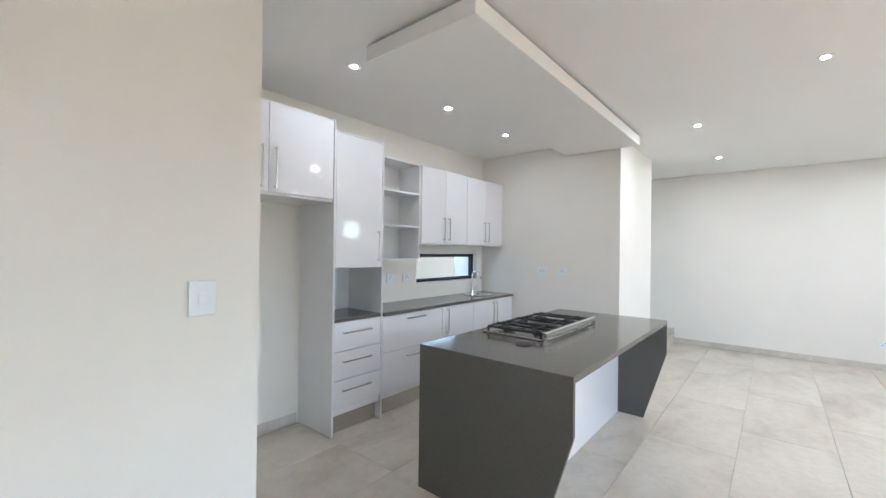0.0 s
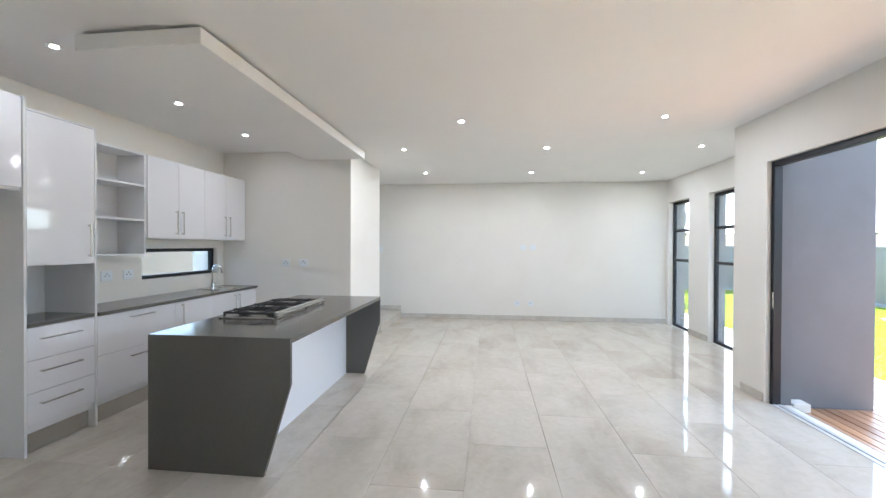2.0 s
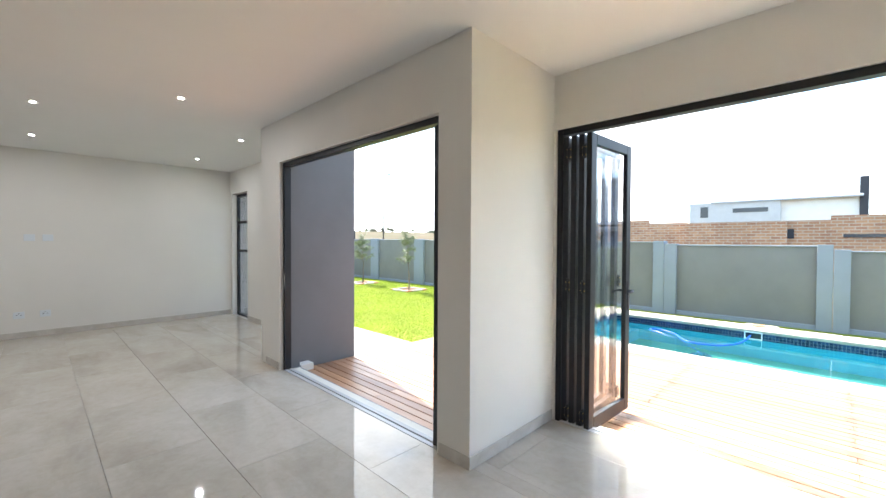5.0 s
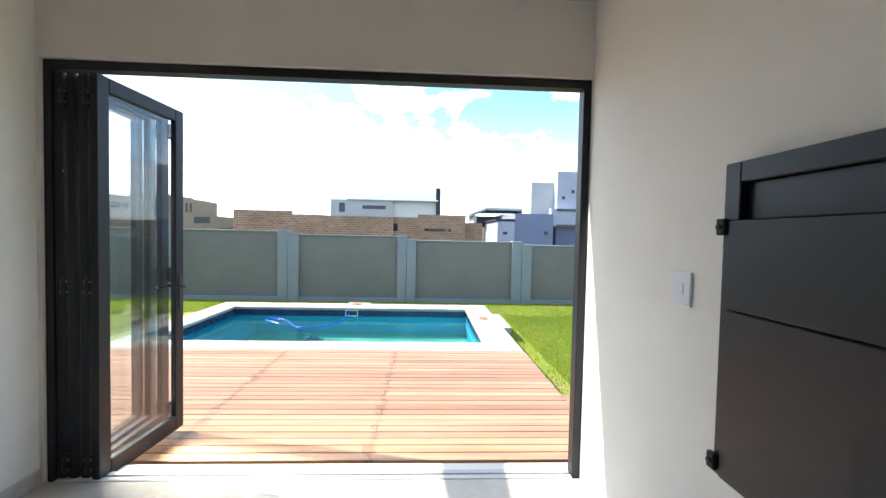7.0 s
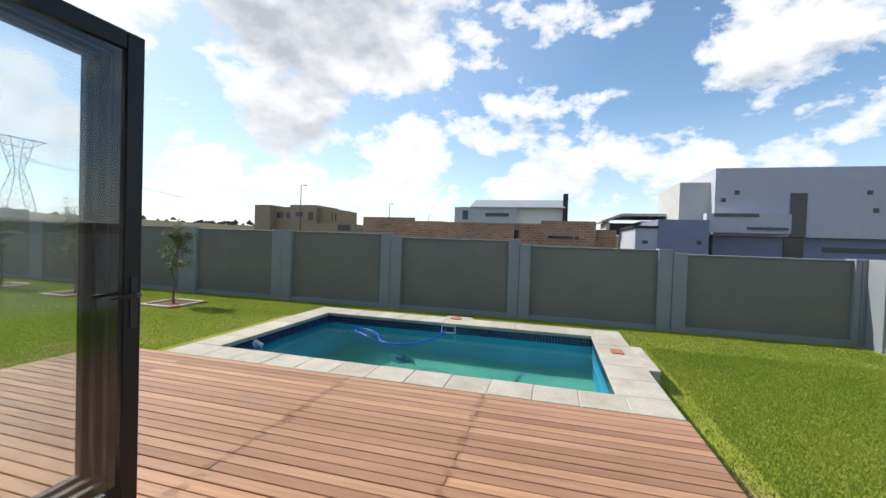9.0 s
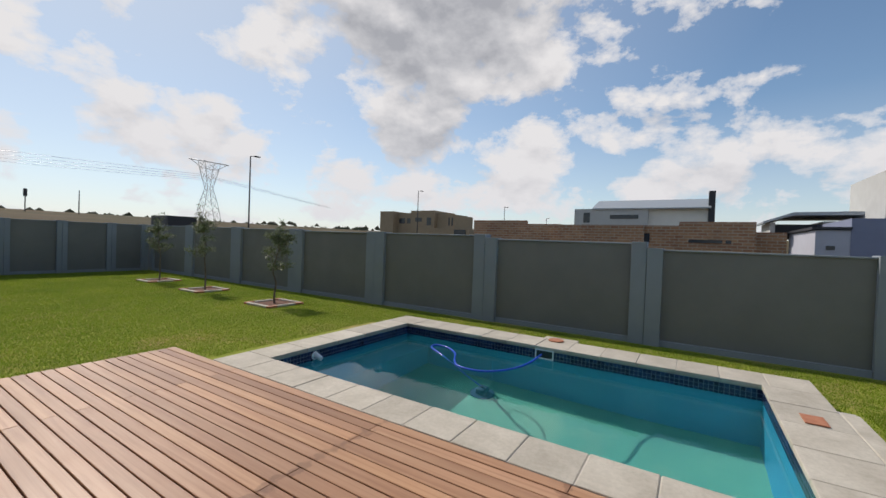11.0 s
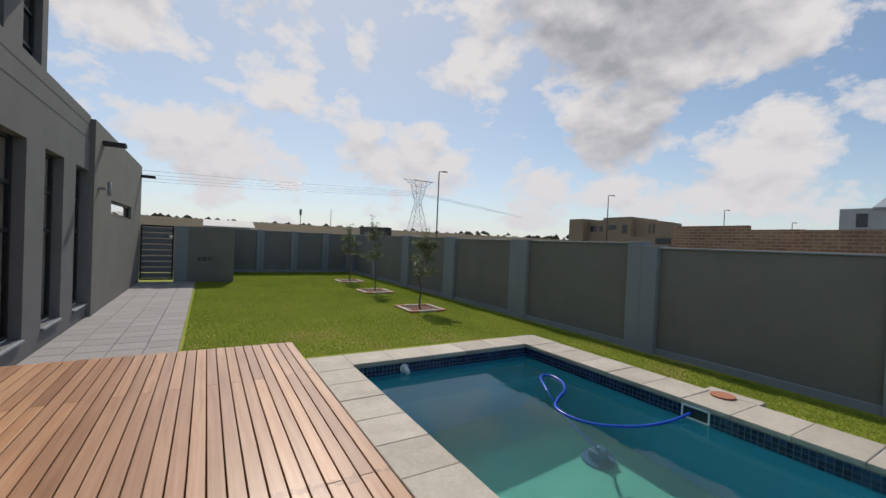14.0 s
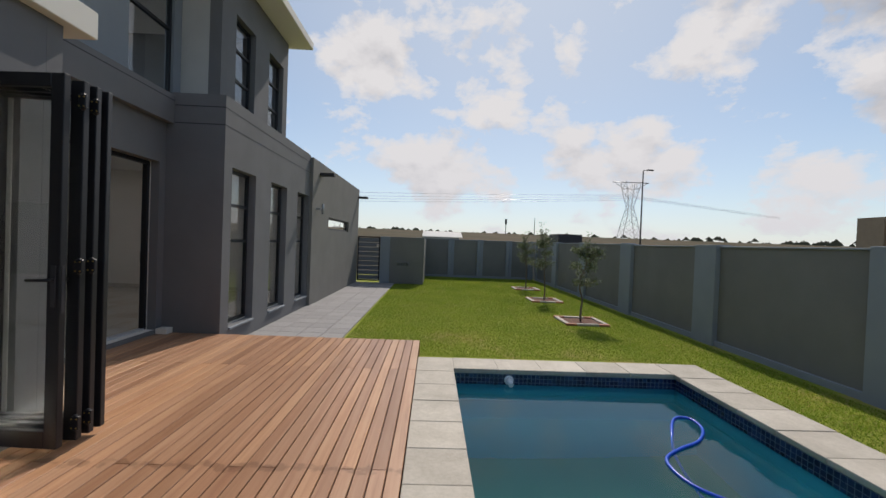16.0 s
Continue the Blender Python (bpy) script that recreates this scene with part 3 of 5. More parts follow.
# skirtings
SK = 0.085
for span in ((-1.17, 4.2, 9.988, 9.999, 0, SK), (4.198, 4.207, 7.015, 7.645, 0, SK), (4.198, 4.207, 8.465, 9.095, 0, SK),
             (3.39, 4.207, 6.216, 6.226, 0, SK), (3.38, 3.389, 5.86, 6.214, 0, SK), (3.38, 3.389, 2.995, 3.28, 0, SK), (3.38, 4.439, 2.994, 3.004, 0, SK),
             (-1.599, -1.59, -0.1, 3.0, 0, SK), (-1.59, 3.35, -0.129, -0.12, 0, SK), (KX + 0.001, KX + 0.01, 3.0, 4.05, 0, SK),
             (-1.199, -1.19, 6.92, 8.38, 0, SK), (-4.4, -1.17, 9.988, 9.999, 0.16, 0.16 + SK), (-2.5, -1.2, 6.91, 6.919, 0, SK)):
    solid("baseboard", boxes(span, bevel=0.002), SKIRT, "beige polished tile skirting along the wall", "skirting", "structure")

# suspended ceiling panel over the kitchen
raft = thing("ceiling_raft", (-1.45, 5.3, 2.75), "white painted suspended ceiling panel over the kitchen island", "ceiling panel")
part("panel", boxes((-1.84, -1.0, 3.78, KY - 0.002, 2.712, 2.812), bevel=0.003), CEIL, raft)
part("core", boxes((-1.74, -1.1, 3.9, KY - 0.01, 2.813, H)), CEIL, raft)


# ---- door frames and folding doors ----
def door_frame(name, x, y0, y1, z1, label):
    ob = thing(name, (x, (y0 + y1) / 2, 0), label, "door frame")
    ob["kind"] = "structure"
    for y in (y0, y1 - 0.045):
        part("jamb", boxes((x, x + 0.075, y, y + 0.045, -0.018, z1), bevel=0.003), ALU, ob)
    part("head", boxes((x, x + 0.075, y0 + 0.045, y1 - 0.045, z1 - 0.05, z1), bevel=0.003), ALU, ob)
    part("track", boxes((x - 0.01, x + 0.03, y0 + 0.045, y1 - 0.045, -0.018, 0.004), (x + 0.045, x + 0.085, y0 + 0.045, y1 - 0.045, -0.018, 0.004), bevel=0.002), LIGHT_ALU, ob, "pale aluminium floor track")
    part("threshold", boxes((x - 0.008, x + 0.19, y0 + 0.001, y1 - 0.001, -0.075, -0.019)), WHITE_EXT, ob, "pale stone threshold")
    return ob


f1 = door_frame("door_frame_1", 3.43, D1[0] + 0.002, D1[1] - 0.002, D1[2] - 0.002, "charcoal aluminium frame of the open garden doorway")
part("lock_plate", boxes((3.425, 3.43, 5.792, 5.81, 0.93, 1.09), bevel=0.002), STEEL, f1, "steel keep plate")
part("folded_stile", boxes((3.44, 3.54, 3.35, 3.395, 0.004, 2.3), (3.52, 3.62, 3.4, 3.44, 0.004, 2.3), bevel=0.004), ALU, f1, "edge of a folded door leaf")
f2 = door_frame("door_frame_2", 4.46, D2[0] + 0.002, D2[1] - 0.002, D2[2] - 0.002, "charcoal aluminium frame of the open pool doorway")

LEAF_W, LEAF_H, LEAF_T = 0.74, 2.36, 0.045


def leaf_meshes(parent, m):
    """A glazed door leaf from the origin along +x, placed by m."""
    w, h, t, s = LEAF_W, LEAF_H, LEAF_T, 0.085

    def put(name, bm, mat, label=""):
        bm.transform(m)
        return part(name, bm, mat, parent, label)

    frame_ob = put("leaf_frame", boxes((0, s, -t / 2, t / 2, 0, h), (w - s, w, -t / 2, t / 2, 0, h), (s, w - s, -t / 2, t / 2, 0, 0.11), (s, w - s, -t / 2, t / 2, h - s, h), bevel=0.004), ALU, "charcoal aluminium leaf frame")
    pane = put("pane", boxes((s, w - s, -0.004, 0.004, 0.11, h - s)), GLASS, "clear glass pane")
    pane.visible_shadow = False
    return frame_ob, put


def hinge(parent, m, x, y):
    for z in (0.12, 1.15, 2.22):
        bm = join(boxes((x - 0.025, x + 0.025, y - 0.012, y + 0.012, z - 0.045, z + 0.045), bevel=0.004), rod([(x, y, z - 0.055), (x, y, z + 0.055)], 0.011, 8))
        bm.transform(m)
        part("hinge", bm, ALU, parent, "black hinge with brass screws")
        for dx in (-0.015, 0.015):
            for dz in (-0.03, 0.03):
                bm = rod([(x + dx, y - 0.016, z + dz), (x + dx, y + 0.016, z + dz)], 0.005, 6)
                bm.transform(m)
                part("screw", bm, BRASS, parent)


group = "folding door leaves"
for i, (y, lean) in enumerate(((2.915, 6.0), (2.85, 3.5), (2.785, 1.0), (2.715, -3.0))):
    lf = thing("folding_door_leaf", (4.48, y, -0.03), "charcoal aluminium glazed door leaf folded open into a stack" if i < 3 else "charcoal aluminium glazed door leaf with a lever handle, folded open", "door", group)
    mm = pose(4.475 if i < 3 else 4.46, y, -0.03, 0, 0, lean)
    fr, put = leaf_meshes(lf, mm)
    if i < 3:
        hinge(lf, mm, LEAF_W if i % 2 else 0.0, -0.03)
        hinge(lf, mm, 0.0 if i % 2 else LEAF_W, -0.03) if i == 2 else None
    else:
        put("lock_plate", boxes((LEAF_W - 0.055, LEAF_W - 0.022, -0.03, -0.022, 0.9, 1.16), (LEAF_W - 0.0005, LEAF_W + 0.003, -0.012, 0.012, 0.86, 1.16), bevel=0.002), DARK, "dark lock plate")
        for sgn in (-1, 1):
            put("lever_handle", join(rod([(LEAF_W - 0.038, sgn * 0.022, 1.07), (LEAF_W - 0.038, sgn * 0.065, 1.07), (LEAF_W - 0.06, sgn * 0.072, 1.07), (LEAF_W - 0.17, sgn * 0.066, 1.065)], [0.011, 0.011, 0.01, 0.009], 8)), ALU, "black lever handle")

solid("plinth_block", boxes((3.64, 3.8, 5.83, 5.965, DZ, 0.0), bevel=0.004), WHITE_EXT, "small white plastered plinth beside the garden door", "plinth", "structure")

# ---- kitchen ----
def bar_handle(parent, p, axis, length):
    """A square steel bar handle on a front that faces +x; p is its centre on that front."""
    x, y, z = p
    h = length / 2
    if axis == "z":
        spans = [(x + 0.022, x + 0.032, y - 0.006, y + 0.006, z - h, z + h)] + [(x, x + 0.024, y - 0.006, y + 0.006, z + s * (h - 0.012) - 0.008, z + s * (h - 0.012) + 0.008) for s in (-1, 1)]
    else:
        spans = [(x + 0.022, x + 0.032, y - h, y + h, z - 0.006, z + 0.006)] + [(x, x + 0.024, y + s * (h - 0.012) - 0.008, y + s * (h - 0.012) + 0.008, z - 0.006, z + 0.006) for s in (-1, 1)]
    return part("handle", boxes(*spans, bevel=0.0015), STEEL, parent, "brushed steel bar handle")


def front(cab, x, y0, y1, z0, z1, handle=None, name="cabinet_door"):
    d = part(name, boxes((x, x + 0.018, y0 + 0.002, y1 - 0.002, z0 + 0.002, z1 - 0.002), bevel=0.0015), WHITE, cab)
    if handle:
        hy, hz, ax, ln = handle
        bar_handle(d, (x + 0.018, hy, hz), ax, ln)
    return d


FX = -2.6
WX = KX + 0.002
cab = thing("fridge_cabinet", (-2.8, 3.6, 1.91), "high-gloss white wall cabinet above the empty fridge space", "cabinet")
part("body", boxes((WX, FX, 3.02, 4.063, 1.905, 2.575), bevel=0.002), WHITE_IN, cab)
front(cab, FX + 0.001, 3.02, 3.525, 1.925, 2.56, (3.47, 2.1, "z", 0.3))
front(cab, FX + 0.001, 3.525, 4.06, 1.925, 2.56, (3.57, 2.1, "z", 0.3))

cab = thing("tall_cabinet", (-2.8, 4.33, 0), "tall high-gloss white cabinet with an open oven niche and drawers", "cabinet")
part("side_panel", boxes((WX, FX + 0.021, 4.066, 4.084, 0.001, 2.575), bevel=0.001), WHITE_IN, cab)
part("side_panel", boxes((WX, FX + 0.021, 4.582, 4.6, 0.001, 2.50), bevel=0.001), WHITE_IN, cab)
part("body", boxes((WX, FX, 4.085, 4.581, 1.37, 2.485), (WX, FX, 4.085, 4.581, 0.16, 0.925), (WX, WX + 0.02, 4.085, 4.581, 0.925, 1.37)), WHITE_IN, cab)
part("top_trim", boxes((WX, FX + 0.021, 4.085, 4.581, 2.486, 2.5)), WHITE, cab)
front(cab, FX + 0.001, 4.085, 4.581, 1.37, 2.485, (4.53, 1.56, "z", 0.27))
part("niche_shelf", boxes((WX + 0.021, FX + 0.02, 4.086, 4.58, 0.926, 0.955), bevel=0.002), QUARTZ, cab, "dark grey quartz shelf")
for z0, z1 in ((0.685, 0.922), (0.448, 0.685), (0.21, 0.448)):
    front(cab, FX + 0.001, 4.085, 4.581, z0, z1, (4.31, z1 - 0.085, "y", 0.3), "drawer_front")
part("kick_board", boxes((FX - 0.06, FX - 0.045, 4.085, 4.581, 0.001, 0.16)), STEEL, cab, "brushed steel plinth")


def base_unit(y0, y1, fronts, label):
    c = thing("base_cabinet", (-2.8, (y0 + y1) / 2, 0), label, "cabinet", "kitchen base cabinets")
    part("body", boxes((WX, FX, y0 + 0.001, y1 - 0.001, 0.16, 0.924)), WHITE_IN, c)
    for p, q, z0, z1, hd, nm in fronts:
        front(c, FX + 0.001, p, q, z0, z1, hd, nm)
    part("kick_board", boxes((FX - 0.06, FX - 0.045, y0 + 0.001, y1 - 0.001, 0.001, 0.16)), STEEL, c, "brushed steel plinth")


base_unit(4.602, 5.45, [(4.602, 5.45, 0.58, 0.922, (5.03, 0.87, "y", 0.26), "drawer_front"), (4.602, 5.45, 0.21, 0.58, (5.03, 0.51, "y", 0.26), "drawer_front")], "high-gloss white base cabinet with two deep drawers")
base_unit(5.45, 6.02, [(5.45, 6.02, 0.21, 0.922, (5.53, 0.76, "z", 0.27), "cabinet_door")], "high-gloss white single-door base cabinet")
base_unit(6.02, KY - 0.002, [(6.02, 6.47, 0.21, 0.922, (6.43, 0.75, "z", 0.28), "cabinet_door"), (6.47, KY - 0.002, 0.21, 0.922, (6.51, 0.75, "z", 0.28), "cabinet_door")], "high-gloss white two-door base cabinet under the sink")
solid("worktop", boxes((WX, FX + 0.04, 4.602, KY - 0.002, 0.926, 0.956), bevel=0.002), QUARTZ, "dark grey polished quartz kitchen worktop", "worktop")

cab = thing("shelf_unit", (-2.9, 5.0, 1.42), "open white wall shelf unit with two shelves, empty", "shelf")
UX = -2.765
part("side_panel", boxes((WX, UX, 4.602, 4.62, 1.42, 2.445)), WHITE_IN, cab)
part("side_panel", boxes((WX, UX, 5.262, 5.28, 1.42, 2.445)), WHITE_IN, cab)
part("back_panel", boxes((WX, WX + 0.008, 4.621, 5.261, 1.44, 2.425)), WHITE_IN, cab)
for z in (1.42, 1.765, 2.11, 2.427):
    part("shelf", boxes((WX + 0.009, UX, 4.621, 5.261, z, z + 0.018)), WHITE_IN, cab)
for y0, y1 in ((5.282, 6.1), (6.1, KY - 0.004)):
    cab = thing("wall_cabinet", (-2.9, (y0 + y1) / 2, 1.59), "high-gloss white two-door kitchen wall cabinet", "cabinet", "kitchen wall cabinets")
    part("body", boxes((WX, UX, y0 + 0.001, y1 - 0.001, 1.59, 2.445)), WHITE_IN, cab)
    ym = (y0 + y1) / 2
    front(cab, UX + 0.001, y0, ym, 1.6, 2.44, (ym - 0.045, 1.77, "z", 0.26))
    front(cab, UX + 0.001, ym, y1, 1.6, 2.44, (ym + 0.045, 1.77, "z", 0.26))

sink = thing("sink", (-2.85, 6.5, 0.957), "small round stainless steel sink bowl set in the worktop", "sink")
part("rim", disc((-2.83, 6.48, 0.957), 0.2, 0.006, 36, 0.002), STEEL, sink)
part("bowl", rod([(-2.83, 6.48, 0.9637), (-2.83, 6.48, 0.9635), (-2.83, 6.48, 0.9633)], [0.17, 0.165, 0.16], 36), CHROME, sink, "polished steel bowl")
part("drain", disc((-2.83, 6.48, 0.964), 0.03, 0.003, 16), IRON, sink, "dark drain plug")
tap = thing("kitchen_tap", (-3.02, 6.6, 0.957), "chrome swan-neck kitchen mixer tap beside the sink", "tap")
arc = [(-3.02, 6.6, 0.99), (-3.02, 6.6, 1.18)] + [(-3.02 + 0.07 - 0.07 * math.cos(a), 6.6, 1.18 + 0.075 * math.sin(a)) for a in np.linspace(0.3, 3.0, 9)] + [(-2.88, 6.6, 1.15)]
part("spout", rod(arc, 0.011, 10), CHROME, tap)
part("base", disc((-3.02, 6.6, 0.957), 0.024, 0.05), CHROME, tap)
part("lever", rod([(-3.02, 6.62, 1.0), (-3.02, 6.66, 1.01), (-3.0, 6.7, 1.06)], 0.007), CHROME, tap)

# island
isl = thing("kitchen_island", (-1.1, 5.15, 0), "dark grey quartz waterfall kitchen island with slanted ends and white cabinets", "kitchen island")
IX0, IX1, IY0, IY1 = -1.607, -0.59, 4.058, 6.235
part("top", boxes((IX0, IX1, IY0 + 0.0252, IY1 - 0.0302, 0.885, 0.92)), QUARTZ, isl)
outline = [(IX0, 0.001), (-0.776, 0.001), (IX1, 0.615), (IX1, 0.92), (IX0, 0.92)]
part("end_panel", prism(outline, 1, IY0, IY0 + 0.025), QUARTZ, isl)
part("end_panel", prism(outline, 1, IY1 - 0.03, IY1), QUARTZ, isl)
part("back_panel", boxes((-1.02, -1.0, IY0 + 0.026, IY1 - 0.031, 0.001, 0.884)), WHITE, isl, "high-gloss white back panel")
part("body", boxes((IX0 + 0.03, -1.021, IY0 + 0.061, IY1 - 0.061, 0.1, 0.884)), WHITE_IN, isl)
part("kick_board", boxes((IX0 + 0.07, -1.03, IY0 + 0.062, IY1 - 0.062, 0.001, 0.099)), STEEL, isl)
for i in range(3):
    a = IY0 + 0.062 + i * 0.684
    part("cabinet_door", boxes((IX0 + 0.011, IX0 + 0.029, a + 0.002, a + 0.68, 0.11, 0.88), bevel=0.0015), WHITE, isl)
solid("socket_cover", disc((-1.1, 4.5, 0.9205), 0.05, 0.006, 28, 0.002), DARK, "round dark pop-up socket cover in the island top", "socket")

hob = thing("gas_hob", (-1.28, 5.2, 0.92), "stainless steel gas hob with black cast iron grates", "hob")
HX0, HX1, HY0, HY1 = -1.53, -1.02, 4.66, 5.58
part("tray", boxes((HX0, HX1, HY0, HY1, 0.9205, 0.934), bevel=0.004, seg=2), STEEL, hob)
part("front_rail", join(boxes((HX1 - 0.012, HX1 + 0.012, HY0 - 0.01, HY1 + 0.01, 0.945, 0.985), bevel=0.005, seg=2),
                        boxes(*[(HX1 - 0.012, HX1 + 0.012, y, y + 0.02, 0.9205, 0.946) for y in (HY0 - 0.01, 5.19, HY1 - 0.01)])), CHROME, hob, "polished steel front rail")
for bx, by, r in ((-1.4, 4.82, 0.045), (-1.16, 4.82, 0.035), (-1.28, 5.12, 0.062), (-1.4, 5.42, 0.035), (-1.16, 5.42, 0.045)):
    part("burner", join(disc((bx, by, 0.9345), r, 0.012, 20), disc((bx, by, 0.947), r * 0.75, 0.008, 20, 0.002)), IRON, hob, "black burner cap")
for i in range(3):
    y0, y1 = HY0 + 0.02 + i * 0.3, HY0 + 0.3 + i * 0.3
    ym = (y0 + y1) / 2
    s = [(HX0 + 0.03, HX1 - 0.04, y0, y0 + 0.011, 0.958, 0.972), (HX0 + 0.03, HX1 - 0.04, y1 - 0.011, y1, 0.958, 0.972),
         (HX0 + 0.03, HX0 + 0.041, y0, y1, 0.9585, 0.9725), (HX1 - 0.051, HX1 - 0.04, y0, y1, 0.9585, 0.9725), (HX0 + 0.03, HX1 - 0.04, ym - 0.006, ym + 0.006, 0.964, 0.98),
         (-1.4 - 0.006, -1.4 + 0.006, y0, y1, 0.9635, 0.979), (-1.16 - 0.006, -1.16 + 0.006, y0, y1, 0.9635, 0.979)]
    s += [(x, x + 0.014, y, y + 0.014, 0.9345, 0.96) for x in (HX0 + 0.03, HX1 - 0.054) for y in (y0, y1 - 0.014)]
    part("grate", boxes(*s, bevel=0.002), IRON, hob, "black cast iron grate")
for i in range(5):
    part("knob", rod([(HX1 - 0.045, 5.0 + i * 0.11, 0.9345), (HX1 - 0.045, 5.0 + i * 0.11, 0.96)], 0.014, 12), IRON, hob)


# switches and sockets
def plate(name, at, axis, sign, w, h, label, rockers=1, pins=False):
    """A wall plate centred at a point, facing sign along an axis."""
    x, y, z = at
    ob = thing(name, at, label, "socket" if pins else "light switch")

    def slab(t0, t1, u0, u1, v0, v1):
        a, b = sorted((sign * t0, sign * t1))
        return (x + a, x + b, y + u0, y + u1, z + v0, z + v1) if axis == "x" else (x + u0, x + u1, y + a, y + b, z + v0, z + v1)

    part("plate", boxes(slab(0.001, 0.011, -w / 2, w / 2, -h / 2, h / 2), bevel=0.004, seg=2), PLASTIC, ob)
    for i in range(rockers):
        c = (i - (rockers - 1) / 2) * w * 0.4
        part("rocker", boxes(slab(0.0115, 0.015, c - w * 0.16, c + w * 0.16, -h * 0.16, h * 0.16), bevel=0.0015), PLASTIC_HI, ob)
    if pins:
        part("socket_holes", boxes(*[slab(0.0115, 0.0125, c - 0.005, c + 0.005, v - 0.005, v + 0.005) for c, v in ((-0.022, 0.0), (0.022, 0.0), (0.0, 0.024))]), RUBBER, ob, "dark pin holes")
    return ob


plate("light_switch", (-1.6, 2.77, 1.325), "x", 1, 0.1, 0.14, "pale white plastic light switch on the cream wall")
plate("light_switch", (3.558, -0.13, 1.278), "y", 1, 0.104, 0.128, "pale white plastic light switch beside the braai")
for y in (5.15, 5.39):
    plate("wall_socket", (KX, y, 1.215), "x", 1, 0.12, 0.1, "pale white plastic wall socket above the worktop", 0, True)
for x in (-1.88, -2.14):
    plate("wall_socket", (x, KY, 1.28), "y", -1, 0.12, 0.1, "pale white plastic wall socket on the kitchen end wall", 0, True)
for x, z in ((1.28, 0.34), (1.56, 0.34), (1.4, 1.5), (1.6, 1.5)):
    plate("wall_socket", (x, 10.0, z), "y", -1, 0.12, 0.1, "pale white plastic wall socket on the end wall", 0, z < 1)
plate("wall_socket", (KX, 3.62, 0.33), "x", 1, 0.12, 0.1, "pale white plastic wall socket in the fridge space", 0, True)
plate("light_switch", (-1.62, 10.0, 1.44), "y", -1, 0.08, 0.12, "pale white plastic light switch on the passage wall")

# downlights
for x, y in ((0.4, 5.78), (-0.46, 6.93), (1.45, 7.02), (2.44, 5.83), (3.42, 7.12), (-0.44, 8.70), (1.44, 8.82), (3.37, 8.98), (-2.16, 3.93), (-2.16, 4.99), (-2.18, 6.04)):
    d = thing("downlight", (x, y, H), "small round recessed ceiling downlight, switched on", "ceiling light", "ceiling downlights")
    ring = rod([(x, y, H - 0.006), (x, y, H - 0.0005)], 0.042, 24)
    part("trim_ring", ring, STEEL, d, "satin steel ring")
    lamp_data = bpy.data.lights.new("downlight", "AREA")
    lamp_data.shape, lamp_data.size, lamp_data.energy, lamp_data.color = "DISK", 0.06, 0.35 if x < -2 else 1.2, (0.93, 0.95, 1.0)
    hold(new("light", lamp_data), d).matrix_basis = pose(x, y, H - 0.012)
    part("lamp", disc((x, y, H - 0.0085), 0.022, 0.0022, 20), GLOW, d, "glowing white lamp")

# built-in braai
br = thing("built_in_braai", (2.635, -0.13, 0.72), "black steel built-in braai front on the cream wall", "fireplace")
part("frame", boxes((2.035, 2.095, -0.129, -0.07, 0.74, 1.69), (3.235, 3.295, -0.129, -0.07, 0.74, 1.69), (2.095, 3.235, -0.129, -0.07, 1.63, 1.69), bevel=0.003), BRAAI, br)
part("upper_panel", boxes((2.097, 3.233, -0.129, -0.095, 1.522, 1.628), bevel=0.002), BRAAI, br)
part("door", boxes((2.097, 3.265, -0.129, -0.062, 1.255, 1.52), bevel=0.003), BRAAI, br, "black steel fold-up door")
part("door", boxes((2.097, 3.265, -0.129, -0.064, 0.74, 1.25), bevel=0.003), BRAAI, br, "black steel fold-down door")
for z in (0.78, 1.5):
    part("latch", join(boxes((3.272, 3.303, -0.0695, -0.052, z - 0.025, z + 0.025), bevel=0.003), rod([(3.288, -0.052, z), (3.288, -0.046, z)], 0.009, 10)), RUBBER, br, "black latch block")


# ---- garden ----
PX0, PX1, PY0, PY1 = 7.795, 10.425, -0.05, 4.71
CX0, CX1, CY0, CY1 = 7.39, 10.94, -0.52, 5.12
rng = np.random.default_rng(7)
R = 2500


def ground_sheet():
    """One sheet to the horizon, with a hole for the pool basin, rising gently far off."""
    bm = bmesh.new()
    xs = [-R, -300, -60, -10, PX0 - 0.1, PX1 + 0.1, 13.5, 20, 35, 60, 100, 160, 300, R]
    ys = [-R, -300, -100, -40, -10, PY0 - 0.1, PY1 + 0.1, 12, 21, 35, 60, 90, 130, 180, 300, R]

    def height(x, y):
        d = max(x - 30, y - 30, 0)
        return GZ + min(d, 105) * 0.055

    v = [[bm.verts.new((x, y, height(x, y))) for y in ys] for x in xs]
    for i in range(len(xs) - 1):
        for j in range(len(ys) - 1):
            if i == 4 and j == 5:
                continue
            bm.faces.new((v[i][j], v[i + 1][j], v[i + 1][j + 1], v[i][j + 1]))
    return bm


solid("ground", ground_sheet(), SOIL, "green lawn soil turning into dry veld far off", "ground", "structure")


